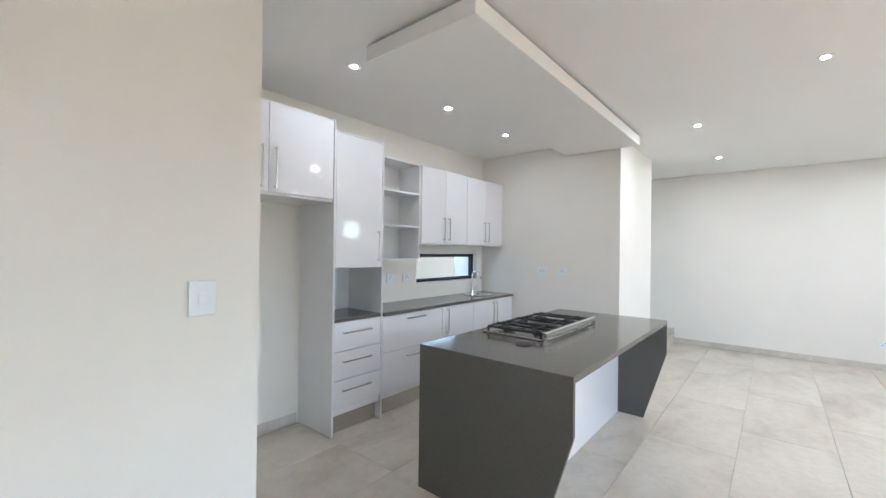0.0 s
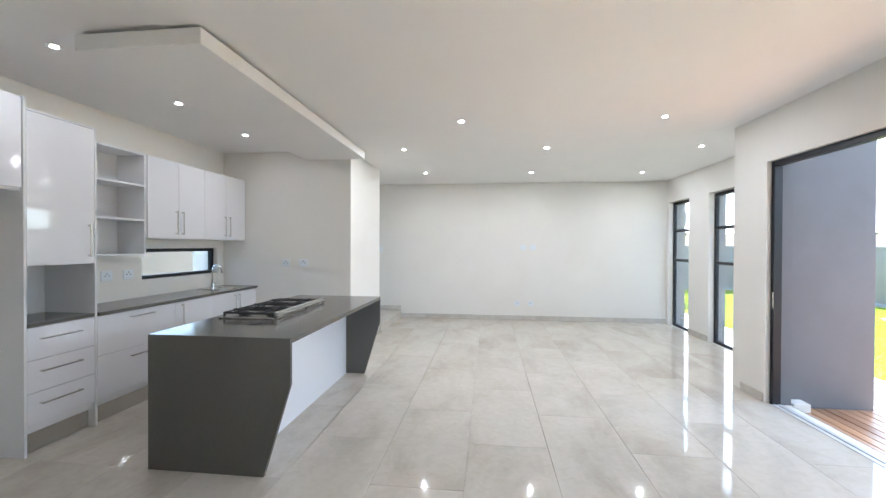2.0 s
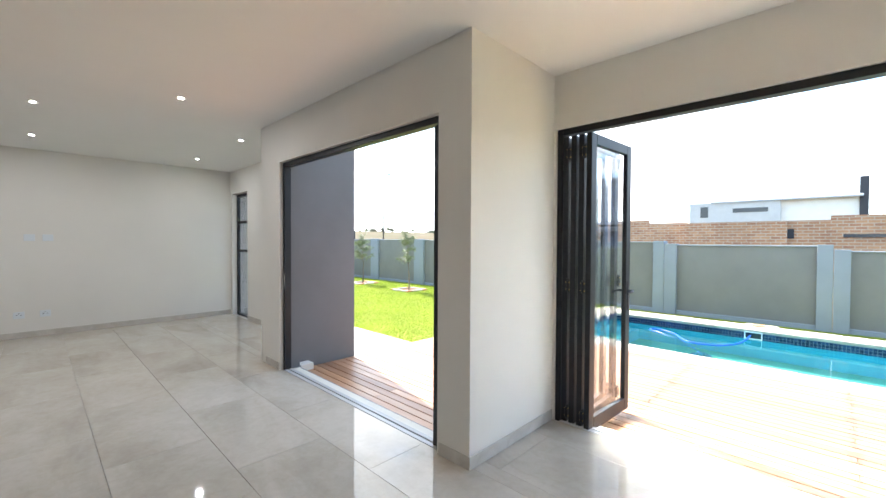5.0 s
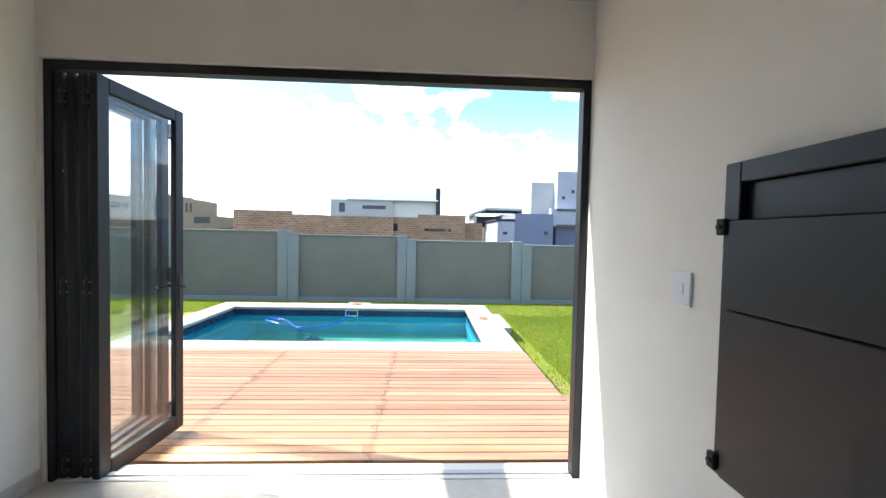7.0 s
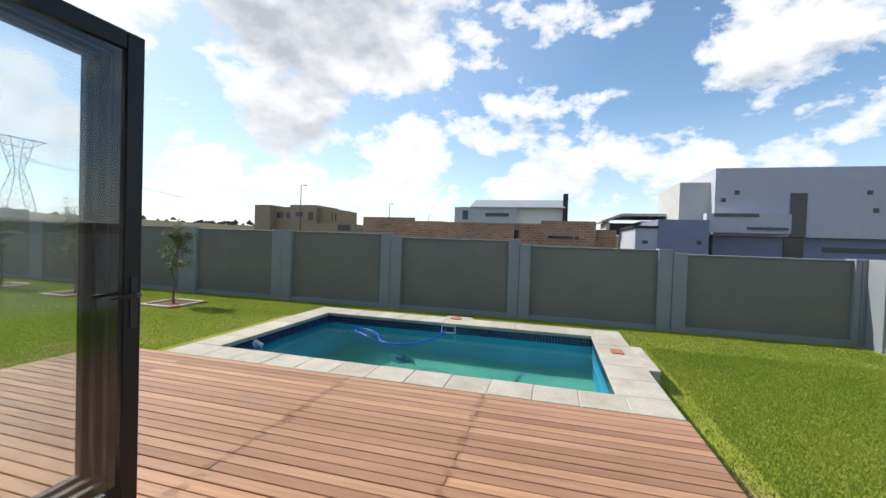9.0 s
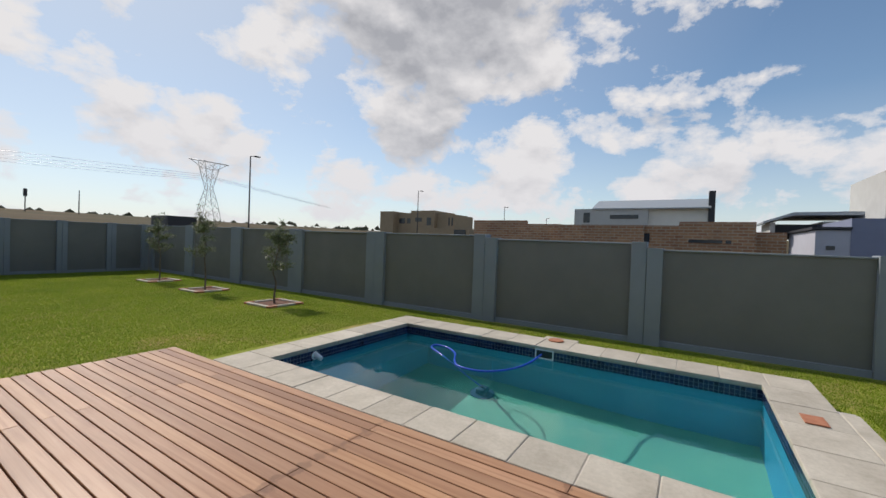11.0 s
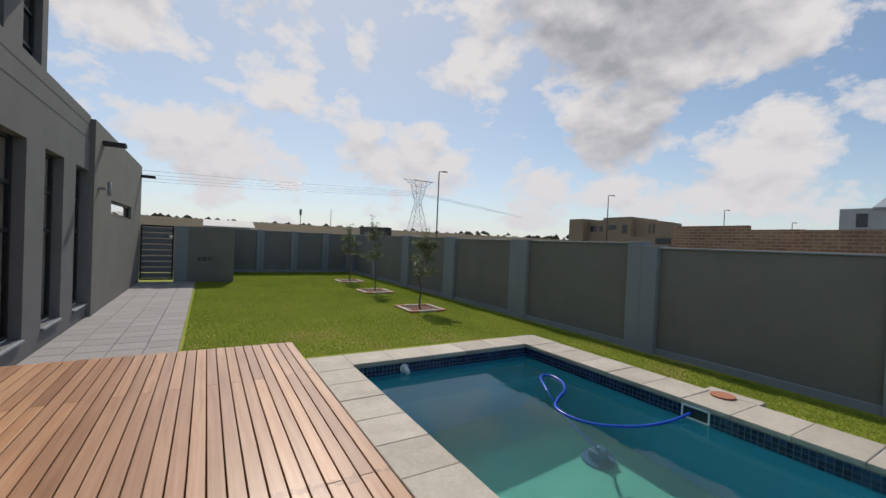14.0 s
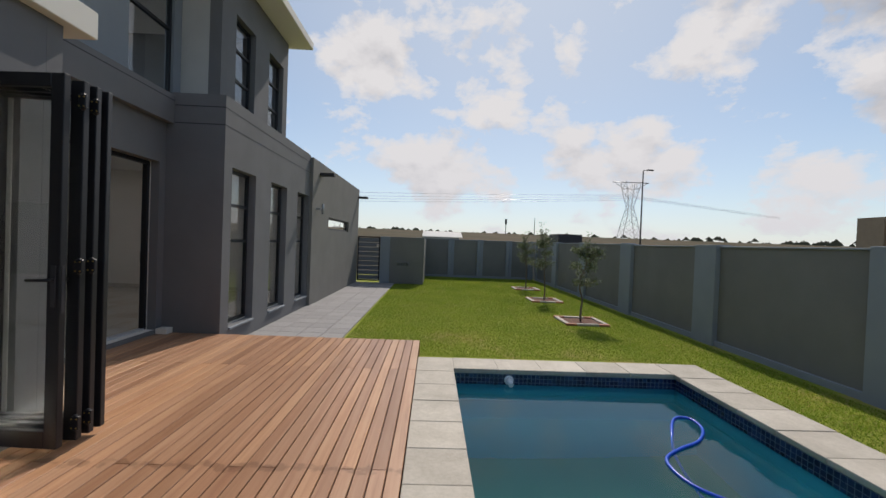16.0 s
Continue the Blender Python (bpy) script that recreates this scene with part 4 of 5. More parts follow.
def lawn(name, areas, count, h, label):
    total = sum((b - a) * (d - c) for a, b, c, d in areas)
    verts, faces = [], []
    for a, b, c, d in areas:
        n = int(count * (b - a) * (d - c) / total)
        x, y = rng.uniform(a, b, n), rng.uniform(c, d, n)
        ang, hh = rng.uniform(0, 6.28, n), rng.uniform(0.5, 1.2, n) * h
        w = rng.uniform(0.003, 0.006, n)
        lx, ly = rng.normal(0, 0.012, n), rng.normal(0, 0.012, n)
        k = len(verts)
        p = np.stack([np.stack([x - w * np.cos(ang), y - w * np.sin(ang), np.full(n, GZ)], 1), np.stack([x + w * np.cos(ang), y + w * np.sin(ang), np.full(n, GZ)], 1),
                      np.stack([x + lx, y + ly, GZ + hh], 1)], 1).reshape(-1, 3)
        verts += p.tolist()
        faces += (np.arange(3 * n).reshape(-1, 3) + k).tolist()
    me = bpy.data.meshes.new(name)
    me.from_pydata(verts, [], faces)
    me.materials.append(GRASS)
    tagged(new(name, me), label, "grass", kind="stuff")


lawn("grass", [(6.1, 12.55, 5.98, 19.9), (10.96, 12.55, -4.8, 5.98)], 520000, 0.022, "short bright green mown lawn")
lawn("grass", [(6.5, 10.96, -4.8, -0.95)], 140000, 0.03, "rougher green and yellow lawn beside the pool")
lawn("grass", [(6.25, 10.96, -0.95, -0.66)], 3500, 0.03, "sparse worn grass along the pool edge")

# deck
deck = thing("deck", (5.9, 2.7, DZ), "reddish-brown hardwood deck boards with dark gaps", "deck")
deck["kind"] = "structure"
# solid sheet without joists; its dark colour stands in for shade in the gaps
part("gap_shade_sheet", boxes((3.66, 7.37, 3.3, 5.92, -0.3, DZ - 0.06), (4.72, 7.37, -0.5, 3.3, -0.3, DZ - 0.06)), GAP_SHADE, deck, "near-black sheet below the boards, coloured as the shade in the gaps")
part("edge_board", boxes((4.5, 7.385, 5.922, 5.945, -0.3, DZ - 0.004)), DECK, deck)
part("edge_board", boxes((4.72, 7.385, -0.525, -0.502, -0.3, DZ - 0.03)), DECK, deck)
step_ob = thing("deck_step", (5.5, -0.67, GZ), "low hardwood step of two boards beside the deck", "step")
part("riser", boxes((4.8, 6.18, -0.8, -0.56, GZ, -0.215)), DECK, step_ob)
for sy in (-0.81, -0.685):
    part("tread", boxes((4.78, 6.2, sy, sy + 0.117, -0.214, -0.19), bevel=0.003), DECK, step_ob)
BW, BG = 0.091, 0.0085
board_meshes = {}
x = 7.378 - BW - 37 * (BW + BG)
k = 0
while x + BW < 7.39:
    y_lo = -0.53 if x >= 4.72 else 3.29
    y_hi = 5.965
    cuts = ((4.61,), (2.61,), (1.195, 4.61), (), (4.61,), (1.195,), (2.61,))[k % 7]
    ends = [y_lo] + [c for c in cuts if y_lo + 0.3 < c < y_hi - 0.3] + [y_hi]
    for a, b in zip(ends, ends[1:]):
        key = round(b - a, 3)
        if key not in board_meshes:
            board_meshes[key] = mesh_of("board", boxes((0, BW, 0, key - 0.002, -0.024, 0), bevel=0.003))
            board_meshes[key].materials.append(DECK)
        ob = new("board", board_meshes[key])
        ob.location = (x, a, DZ - 0.0015 * (k % 3 == 0))
        hold(ob, deck)
    x += BW + BG
    k += 1

# paving along the house
paving = thing("pavement", (5.3, 11, GZ), "pale grey concrete paving slabs along the house wall", "paving")
paving["kind"] = "structure"
part("bedding", boxes((4.47, 6.05, 5.946, 16.0, GZ - 0.02, GZ + 0.004)), GROUT, paving)
pm = mesh_of("paver", boxes((0.003, 0.392, 0.003, 0.392, -0.01, 0.02), bevel=0.004))
pm.materials.append(PAVER)
for i in range(4):
    for j in range(25):
        ob = new("paver", pm)
        ob.location = (4.475 + 0.395 * i, 5.95 + 0.4 * j, GZ + 0.006)
        hold(ob, paving)

# pool
pool = thing("swimming_pool", (9.1, 2.3, -1.4), "rectangular blue plastered swimming pool with stone coping and navy mosaic band", "swimming pool")
PB, WZ = -1.6, -0.25
part("basin_wall", boxes((PX0 - 0.15, PX0, PY0 - 0.15, PY1 + 0.15, PB, -0.135), (PX1, PX1 + 0.15, PY0 - 0.15, PY1 + 0.15, PB, -0.135),
                         (PX0, PX1, PY0 - 0.15, PY0, PB, -0.135), (PX0, PX1, PY1, PY1 + 0.15, PB, -0.135)), POOLP, pool, "blue pool plaster")
part("basin_floor", boxes((PX0 - 0.15, PX1 + 0.15, PY0 - 0.15, PY1 + 0.15, PB - 0.1, PB)), POOLF, pool, "pale green-blue pool floor")
for i, (d, z) in enumerate(((0.45, -0.75),)):
    part("pool_step", boxes((PX0 + 0.001, PX1 - 0.001, PY1 - d, PY1 - 0.001, PB + 0.001, z), bevel=0.01), POOLP, pool)
water = part("water", boxes((PX0 + 0.012, PX1 - 0.012, PY0 + 0.012, PY1 - 0.012, WZ - 0.001, WZ)), WATER, pool, "clear teal water with faint ripples")
bm = bmesh.new()
n = 60
vv = [[bm.verts.new((PX0 + 0.001 + (PX1 - PX0 - 0.002) * i / n, PY0 + 0.001 + (PY1 - PY0 - 0.002) * j / n, WZ)) for j in range(n + 1)] for i in range(n + 1)]
for i in range(n):
    for j in range(n):
        f = bm.faces.new((vv[i][j], vv[i + 1][j], vv[i + 1][j + 1], vv[i][j + 1]))
        f.smooth = True
bm.to_mesh(water.data)
bm.free()
water.data.materials.clear()
water.data.materials.append(WATER)
water.visible_shadow = False
T0, T1 = -0.275, -0.135
part("mosaic_backing", boxes((PX0 + 0.0005, PX0 + 0.004, PY0 + 0.005, PY1 - 0.005, T0, T1), (PX1 - 0.004, PX1 - 0.0005, PY0 + 0.005, PY1 - 0.005, T0, T1),
                             (PX0 + 0.005, PX1 - 0.005, PY0 + 0.0005, PY0 + 0.004, T0, T1), (PX0 + 0.005, PX1 - 0.005, PY1 - 0.004, PY1 - 0.0005, T0, T1)), MGROUT, pool, "pale grout")
verts, faces = [], []
for side in range(4):
    length = (PY1 - PY0) if side < 2 else (PX1 - PX0)
    cnt = int(length / 0.048)
    for i in range(cnt):
        for r in range(3):
            a0 = 0.004 + i * length / cnt + 0.003
            a1 = a0 + length / cnt - 0.006
            z0 = T0 + r * 0.0465 + 0.003
            z1 = z0 + 0.041
            k = len(verts)
            for a, z in ((a0, z0), (a1, z0), (a1, z1), (a0, z1)):
                if side == 0:
                    verts.append((PX0 + 0.007, PY0 + a, z))
                elif side == 1:
                    verts.append((PX1 - 0.007, PY0 + a, z))
                elif side == 2:
                    verts.append((PX0 + a, PY0 + 0.007, z))
                else:
                    verts.append((PX0 + a, PY1 - 0.007, z))
            faces.append((k, k + 1, k + 2, k + 3))
me = bpy.data.meshes.new("mosaic_tiles")
me.from_pydata(verts, [], faces)
me.materials.append(MOSAIC)
ob = tagged(hold(new("mosaic_tiles", me), pool), "small navy blue mosaic tiles", kind="stuff")

part("coping_bed", boxes((CX0, PX0 - 0.002, CY0 + 0.01, CY1 - 0.01, -0.34, -0.083), (PX1 + 0.002, CX1 - 0.01, CY0 + 0.01, CY1 - 0.01, -0.34, -0.083),
                         (PX0 - 0.002, PX1 + 0.002, CY0 + 0.01, PY0 - 0.002, -0.34, -0.083), (PX0 - 0.002, PX1 + 0.002, PY1 + 0.002, CY1 - 0.01, -0.34, -0.083),
                         (8.77, 9.95, CY0 - 0.12, CY0 + 0.01, -0.34, -0.083)), GROUT, pool, "grey rendered pool surround")


def coping(x0, x1, y0, y1):
    t = rng.uniform(-0.002, 0.002)
    return part("coping_slab", boxes((x0 + 0.003, x1 - 0.003, y0 + 0.003, y1 - 0.003, -0.124, -0.076 + t), bevel=0.008, seg=2), COPING, pool)


def run(a, b, step):
    n = max(1, round((b - a) / step))
    return [(a + (b - a) * i / n, a + (b - a) * (i + 1) / n) for i in range(n)]


for a, b in run(CY0, 4.585, 0.435) + [(4.585, CY1)]:
    coping(CX0 - 0.007, PX0 + 0.02, a, b)
    coping(PX1 - 0.02, CX1, a, b)
for a, b in run(PX0 + 0.02, PX1 - 0.02, 0.53):
    coping(a, b, CY0, PY0 + 0.02)
    coping(a, b, PY1 - 0.02, CY1)
coping(8.77, 9.9, CY0 - 0.14, CY0 - 0.002)
coping(CX1 - 0.002, CX1 + 0.16, 2.02, 2.52)
part("skimmer_lid", disc((10.86, 2.3, -0.073), 0.11, 0.012, 28, 0.003), TERRA, pool, "round terracotta skimmer lid")
part("drain_lid", boxes((9.4, 9.62, -0.36, -0.2, -0.073, -0.062), bevel=0.004), TERRA, pool, "rectangular terracotta cover")
sk = thing("skimmer_box", (10.42, 2.33, -0.2), "white plastic pool skimmer mouth in the mosaic band", "pool skimmer")
part("surround", boxes((10.405, 10.416, 2.2, 2.46, -0.135, -0.118), (10.405, 10.416, 2.2, 2.46, -0.25, -0.233), (10.405, 10.416, 2.2, 2.217, -0.233, -0.135), (10.405, 10.416, 2.443, 2.46, -0.233, -0.135), bevel=0.002), PLASTIC_HI, sk)
part("mouth", boxes((10.413, 10.4165, 2.217, 2.443, -0.233, -0.135)), DARKWIN, sk, "dark opening")
hose_pts = [(9.93, 3.04, -1.36), (9.68, 3.14, -0.85), (9.57, 3.28, -0.42), (9.68, 3.53, -0.262), (9.9, 3.86, -0.245), (10.06, 3.88, -0.243), (10.04, 3.66, -0.243), (9.85, 3.43, -0.244),
            (9.6, 3.29, -0.244), (9.4, 3.14, -0.245), (9.35, 2.95, -0.245), (9.4, 2.75, -0.245), (9.56, 2.6, -0.245), (9.81, 2.48, -0.245), (10.15, 2.42, -0.24), (10.41, 2.37, -0.19)]


def smooth(pts, n=6):
    p = [Vector(q) for q in pts]
    out = []
    for i in range(len(p) - 1):
        a, b, c, d = p[max(i - 1, 0)], p[i], p[i + 1], p[min(i + 2, len(p) - 1)]
        for k in range(n):
            t = k / n
            out.append(0.5 * (2 * b + (c - a) * t + (2 * a - 5 * b + 4 * c - d) * t * t + (3 * b - a - 3 * c + d) * t ** 3))
    return out + [p[-1]]


cl = thing("pool_cleaner", (9.95, 3.03, PB), "blue pool cleaner hose floating in a loop", "pool cleaner")
part("hose", rod(smooth(hose_pts), 0.014, 8), HOSE, cl, "bright blue hose")
part("head", join(disc((9.95, 3.03, PB + 0.002), 0.17, 0.03, 18), boxes((9.86, 10.04, 2.96, 3.1, PB + 0.03, PB + 0.2), bevel=0.03, seg=2), rod([(9.95, 3.03, PB + 0.18), (9.93, 3.04, -1.35)], 0.03)), HEAD_BLUE, cl, "dark blue plastic cleaner head")
solid("pool_inlet", join(rod([(8.46, PY1 - 0.006, -0.2), (8.46, PY1 - 0.06, -0.2), (8.47, PY1 - 0.12, -0.225)], [0.035, 0.035, 0.028], 12), rod([(8.46, PY1 - 0.006, -0.2), (8.46, PY1 - 0.016, -0.2)], 0.055, 16)), PLASTIC_HI, "white plastic pool return fitting above the water", "pool fitting")

# ---- garden walls ----
WXF = 12.645


def fence_wall(name, axis, face, sign, posts, z_levels, label):
    """Plastered panels between pairs of raised posts; posts are (low, high) along the wall, z_levels one top per panel."""
    ob = thing(name, (face, 0, GZ) if axis == "y" else (0, face, GZ), label, "garden wall")
    ob["kind"] = "structure"

    def span(t0, t1, a0, a1, z0, z1):
        a, b = sorted((face + sign * t0, face + sign * t1))
        return (a, b, a0, a1, z0, z1) if axis == "y" else (a0, a1, a, b, z0, z1)

    for i, (p, q) in enumerate(zip(posts, posts[1:])):
        a, b, z = p[1], q[0], z_levels[i]
        part("panel", boxes(span(0.09, 0.26, a, b, GZ - 0.2, z - 0.03), bevel=0.003), GREY_WALL, ob)
        part("coping", boxes(span(0.06, 0.28, a, b, z - 0.029, z), bevel=0.006), POST_PAINT, ob)
        part("plinth", boxes(span(0.04, 0.089, a, b, GZ - 0.1, GZ + 0.1), bevel=0.006), POST_PAINT, ob)
    for i, (a, b) in enumerate(posts):
        zl, zr = z_levels[max(i - 1, 0)], z_levels[min(i, len(z_levels) - 1)]
        m = (a + b) / 2
        part("post", boxes(span(0.0, 0.3, a, m - 0.004, GZ - 0.2, zl + 0.02), bevel=0.005), POST_PAINT, ob)
        part("post", boxes(span(0.012, 0.3, m + 0.004, b, GZ - 0.2, zr + 0.02), bevel=0.005), POST_PAINT, ob)
    return ob


fence_wall("garden_wall_east", "y", WXF, 1, [(-4.95, -4.75), (-2.02, -1.49), (1.07, 1.56), (4.13, 4.67), (7.2, 7.8), (10.3, 10.92), (13.4, 14.0), (16.5, 17.1), (19.75, 20.2)],
           [1.26, 1.33, 1.43, 1.5, 1.5, 1.53, 1.55, 1.57], "grey plastered garden wall with pale blue-grey posts beyond the pool")
fence_wall("garden_wall_north", "x", 20.0, 1, [(6.7, 7.2), (8.3, 8.6), (9.75, 10.05), (11.2, 11.5), (12.35, 12.6)], [1.57, 1.57, 1.57, 1.57], "grey plastered garden wall at the end of the lawn")
fence_wall("garden_wall_west", "y", -5.5, -1, [(-4.9, -4.6), (-1.0, -0.6), (3.0, 3.4), (13.5, 13.9)], [1.85] * 3, "pale grey plastered boundary wall behind the kitchen")
fence_wall("garden_wall_south", "x", -4.9, -1, [(-3.0, -2.7), (1.0, 1.4), (5.0, 5.4), (9.0, 9.4), (12.2, 12.62)], [1.26] * 4, "grey plastered garden wall beside the lawn in the sun")
solid("meter_wall", boxes((5.83, 7.18, 15.95, 16.2, GZ - 0.1, 1.53), (6.93, 7.18, 16.2, 20.0, GZ - 0.1, 1.53), bevel=0.006), GREY_WALL, "grey plastered wall with a meter box beside the gate", "garden wall", "structure")
solid("gate_post", boxes((5.45, 5.83, 15.9, 16.25, GZ - 0.1, 1.53), bevel=0.006), POST_PAINT, "pale blue-grey plastered gate post", "gate post", "structure")
gate = thing("garden_gate", (4.95, 16.05, GZ), "charcoal steel garden gate with wide horizontal slats", "gate")
part("gate_frame", boxes((4.545, 4.595, 16.02, 16.07, -0.24, 1.52), (5.38, 5.43, 16.02, 16.07, -0.24, 1.52), (4.595, 5.38, 16.02, 16.07, -0.24, -0.19), (4.595, 5.38, 16.02, 16.07, 1.47, 1.52), bevel=0.003), ALU, gate)
for i in range(9):
    z = -0.18 + i * 0.184
    part("slat", boxes((4.597, 5.378, 16.03, 16.05, z, z + 0.165), bevel=0.003), SLAT, gate)
part("lock_box", boxes((5.3, 5.4, 16.0, 16.03, 1.12, 1.22), bevel=0.004), STEEL, gate, "steel lock box")
mb = thing("meter_pipes", (6.4, 15.94, 0.2), "row of dark grey pipe caps on the meter wall", "pipes")
for i in range(5):
    part("pipe", rod([(6.15 + 0.1 * i, 15.936, 0.4), (6.15 + 0.1 * i, 15.93, 0.52), (6.15 + 0.1 * i, 15.86, 0.56)], 0.02, 8), SLAT, mb)
for y in (10.6, 15.9):
    solid("roof_spout", boxes((4.542, 4.9, y - 0.09, y + 0.09, 2.98, 3.06), bevel=0.006), DARK, "dark grey concrete roof water spout", "roof spout")
lampw = thing("wall_lamp", (4.54, 10.3, 2.1), "small grey up-and-down outdoor wall lamp", "wall lamp")
part("bracket", boxes((4.541, 4.66, 10.27, 10.33, 2.08, 2.13), bevel=0.003), GALV, lampw)
part("tube", rod([(4.7, 10.3, 1.98), (4.7, 10.3, 2.24)], 0.032, 14), GALV, lampw)


# ---- trees ----
def olive_tree(x, y, height, spread, seed, label):
    r = random.Random(seed)
    ob = thing("olive_tree", (x, y, GZ), label, "tree", "young olive trees")
    trunk = [(x + r.uniform(-0.015, 0.015) * i, y + r.uniform(-0.015, 0.015) * i, GZ + height * 0.8 * i / 6) for i in range(7)]
    part("trunk", rod(smooth(trunk, 3), list(np.linspace(0.028, 0.008, 19)), 8), BARK, ob)
    limbs, tips = [], []
    for i in range(18):
        k = r.uniform(3.0, 6)
        a, b = Vector(trunk[int(k)]), Vector(trunk[min(int(k) + 1, 6)])
        s = a.lerp(b, k % 1)
        ang, up = r.uniform(0, 6.28), r.uniform(0.1, 0.9)
        ln = spread * r.uniform(0.5, 1.1) * (1.15 - 0.08 * k)
        e = s + Vector((math.cos(ang), math.sin(ang), up)) * ln
        mid = s.lerp(e, 0.5) + Vector((r.uniform(-0.03, 0.03), r.uniform(-0.03, 0.03), 0.05))
        limbs.append(rod([s, mid, e], [0.009, 0.006, 0.003], 5))
        tips += [mid.lerp(e, t) for t in (0.0, 0.25, 0.5, 0.75, 1.0)] + [s.lerp(mid, 0.7)]
    top = Vector(trunk[-1])
    for i in range(4):
        e = top + Vector((r.uniform(-0.14, 0.14), r.uniform(-0.14, 0.14), height * r.uniform(0.1, 0.26)))
        limbs.append(rod([top, e], [0.006, 0.002], 5))
        tips += [top.lerp(e, t) for t in (0.3, 0.6, 1.0)]
    part("limbs", join(*limbs), BARK, ob)
    vs, fs = [], []
    for c in tips:
        for i in range(r.randint(14, 26)):
            p = c + Vector((r.gauss(0, 0.05), r.gauss(0, 0.05), r.gauss(0, 0.045)))
            d = Vector((r.gauss(0, 1), r.gauss(0, 1), r.gauss(0.2, 0.8))).normalized()
            n = d.orthogonal().normalized()
            n.rotate(Matrix.Rotation(r.uniform(0, 6.28), 3, d))
            ln, w = r.uniform(0.024, 0.042), r.uniform(0.008, 0.013)
            k = len(vs)
            vs += [p - d * ln, p + n * w, p + d * ln, p - n * w]
            fs.append((k, k + 1, k + 2, k + 3))
    me = bpy.data.meshes.new("crown")
    me.from_pydata([tuple(v) for v in vs], [], fs)
    me.materials.append(LEAF)
    hold(tagged(new("crown", me), "sparse grey-green leaves"), ob)
    bed = thing("tree_bed", (x, y, GZ), "square planting bed edged with pale bricks and filled with bark", "plant bed", "tree planting beds")
    part("mulch", boxes((x - 0.38, x + 0.38, y - 0.38, y + 0.38, GZ - 0.01, GZ + 0.02)), MULCH, bed, "red-brown bark mulch")
    for j in range(4):
        a = -0.48 + j * 0.24
        for y0 in (-0.48, 0.385):
            part("edging_brick", boxes((x + a, x + a + 0.233, y + y0, y + y0 + 0.095, GZ, GZ + 0.05), bevel=0.006), COPING if j % 3 else TERRA, bed)
    for j in range(3):
        a = -0.382 + j * 0.256
        for x0 in (-0.48, 0.385):
            part("edging_brick", boxes((x + x0, x + x0 + 0.095, y + a, y + a + 0.25, GZ, GZ + 0.05), bevel=0.006), COPING, bed)


olive_tree(10.95, 9.1, 1.95, 0.42, 3, "young olive tree with a slim trunk and sparse crown")
olive_tree(11.05, 12.45, 2.3, 0.5, 11, "young olive tree with tall wispy shoots")
olive_tree(11.2, 15.6, 2.2, 0.48, 23, "young olive tree near the end of the lawn")


# ---- the neighbourhood ----
def house(name, at, label, walls, windows=(), roofs=(), category="house"):
    ob = thing(name, at, label, category)
    for mat, *spans in walls:
        for s in spans:
            part("wall", boxes(s), mat, ob)
    for s in windows:
        part("window", boxes(s), DARKWIN, ob, "dark window opening")
    for mat, bm in roofs:
        part("roof", bm, mat, ob)
    return ob


house("tan_house", (73, 48, 0.5), "two-storey tan plastered house with flat roofs", [
    (TAN, (70, 78, 53.9, 57.5, 0.3, 7.35), (71.5, 79, 49.4, 53.9, 0.3, 7.1), (70, 78, 43.7, 49.4, 0.3, 7.4), (71, 79, 41.2, 43.7, 0.3, 6.9), (70.5, 78, 39.4, 41.2, 0.3, 6.6), (69, 78, 35.2, 46.0, 0.3, 3.9))],
    [(71.44, 71.5, 52.0, 53.4, 4.9, 6.0), (71.44, 71.5, 50.0, 51.4, 4.9, 6.0), (69.94, 70, 46.6, 48.2, 5.2, 6.0), (69.94, 70, 44.4, 45.4, 4.5, 6.0), (70.44, 70.5, 39.7, 40.0, 4.5, 6.0), (70.44, 70.5, 40.4, 40.7, 4.5, 6.0), (68.94, 69, 36, 38.5, 2.7, 3.7)])
house("brick_house", (33, 6, 0), "unfinished face-brick house without a roof", [
    (BRICK, (32, 32.3, 10.7, 14.87, -0.3, 3.06), (32.0, 32.3, 8.3, 10.7, -0.3, 2.82), (31.6, 32.3, 3.2, 8.3, -0.3, 2.77), (32.0, 32.3, 1.4, 3.2, -0.3, 2.78), (31.9, 32.3, -2.16, 1.4, -0.3, 3.0), (32.3, 40, 14.57, 14.87, -0.3, 3.06), (32.3, 40, -2.16, -1.9, -0.3, 3.0), (33, 40, -3.6, -2.16, -0.3, 2.5))],
    [(31.94, 32, 2.9, 3.35, 1.75, 2.3), (31.84, 31.9, -0.7, 0.9, 1.8, 1.98), (31.84, 31.9, -1.1, -0.85, 1.78, 1.98)])
house("grey_roof_house", (63, 6, 0.3), "pale plastered house with a metal roof and a black chimney", [
    (PALE, (60, 68, 5.5, 14.4, 0.3, 6.4)), (WHITE_EXT, (60.6, 68, -0.7, 5.5, 0.3, 6.6)), (DARK, (60.3, 61.5, -1.3, -0.65, 0.3, 8.35))],
    [(59.94, 60, 6.6, 9.9, 5.1, 5.6), (59.94, 60, 12.4, 13.2, 4.6, 5.9)],
    [(ROOF, prism([(59.8, 6.45), (64, 7.85), (64, 7.7), (59.8, 6.3)], 1, -0.9, 12.1)), (ROOF, prism([(64, 7.85), (68.5, 6.4), (68.5, 6.25), (64, 7.7)], 1, -0.9, 12.1))])
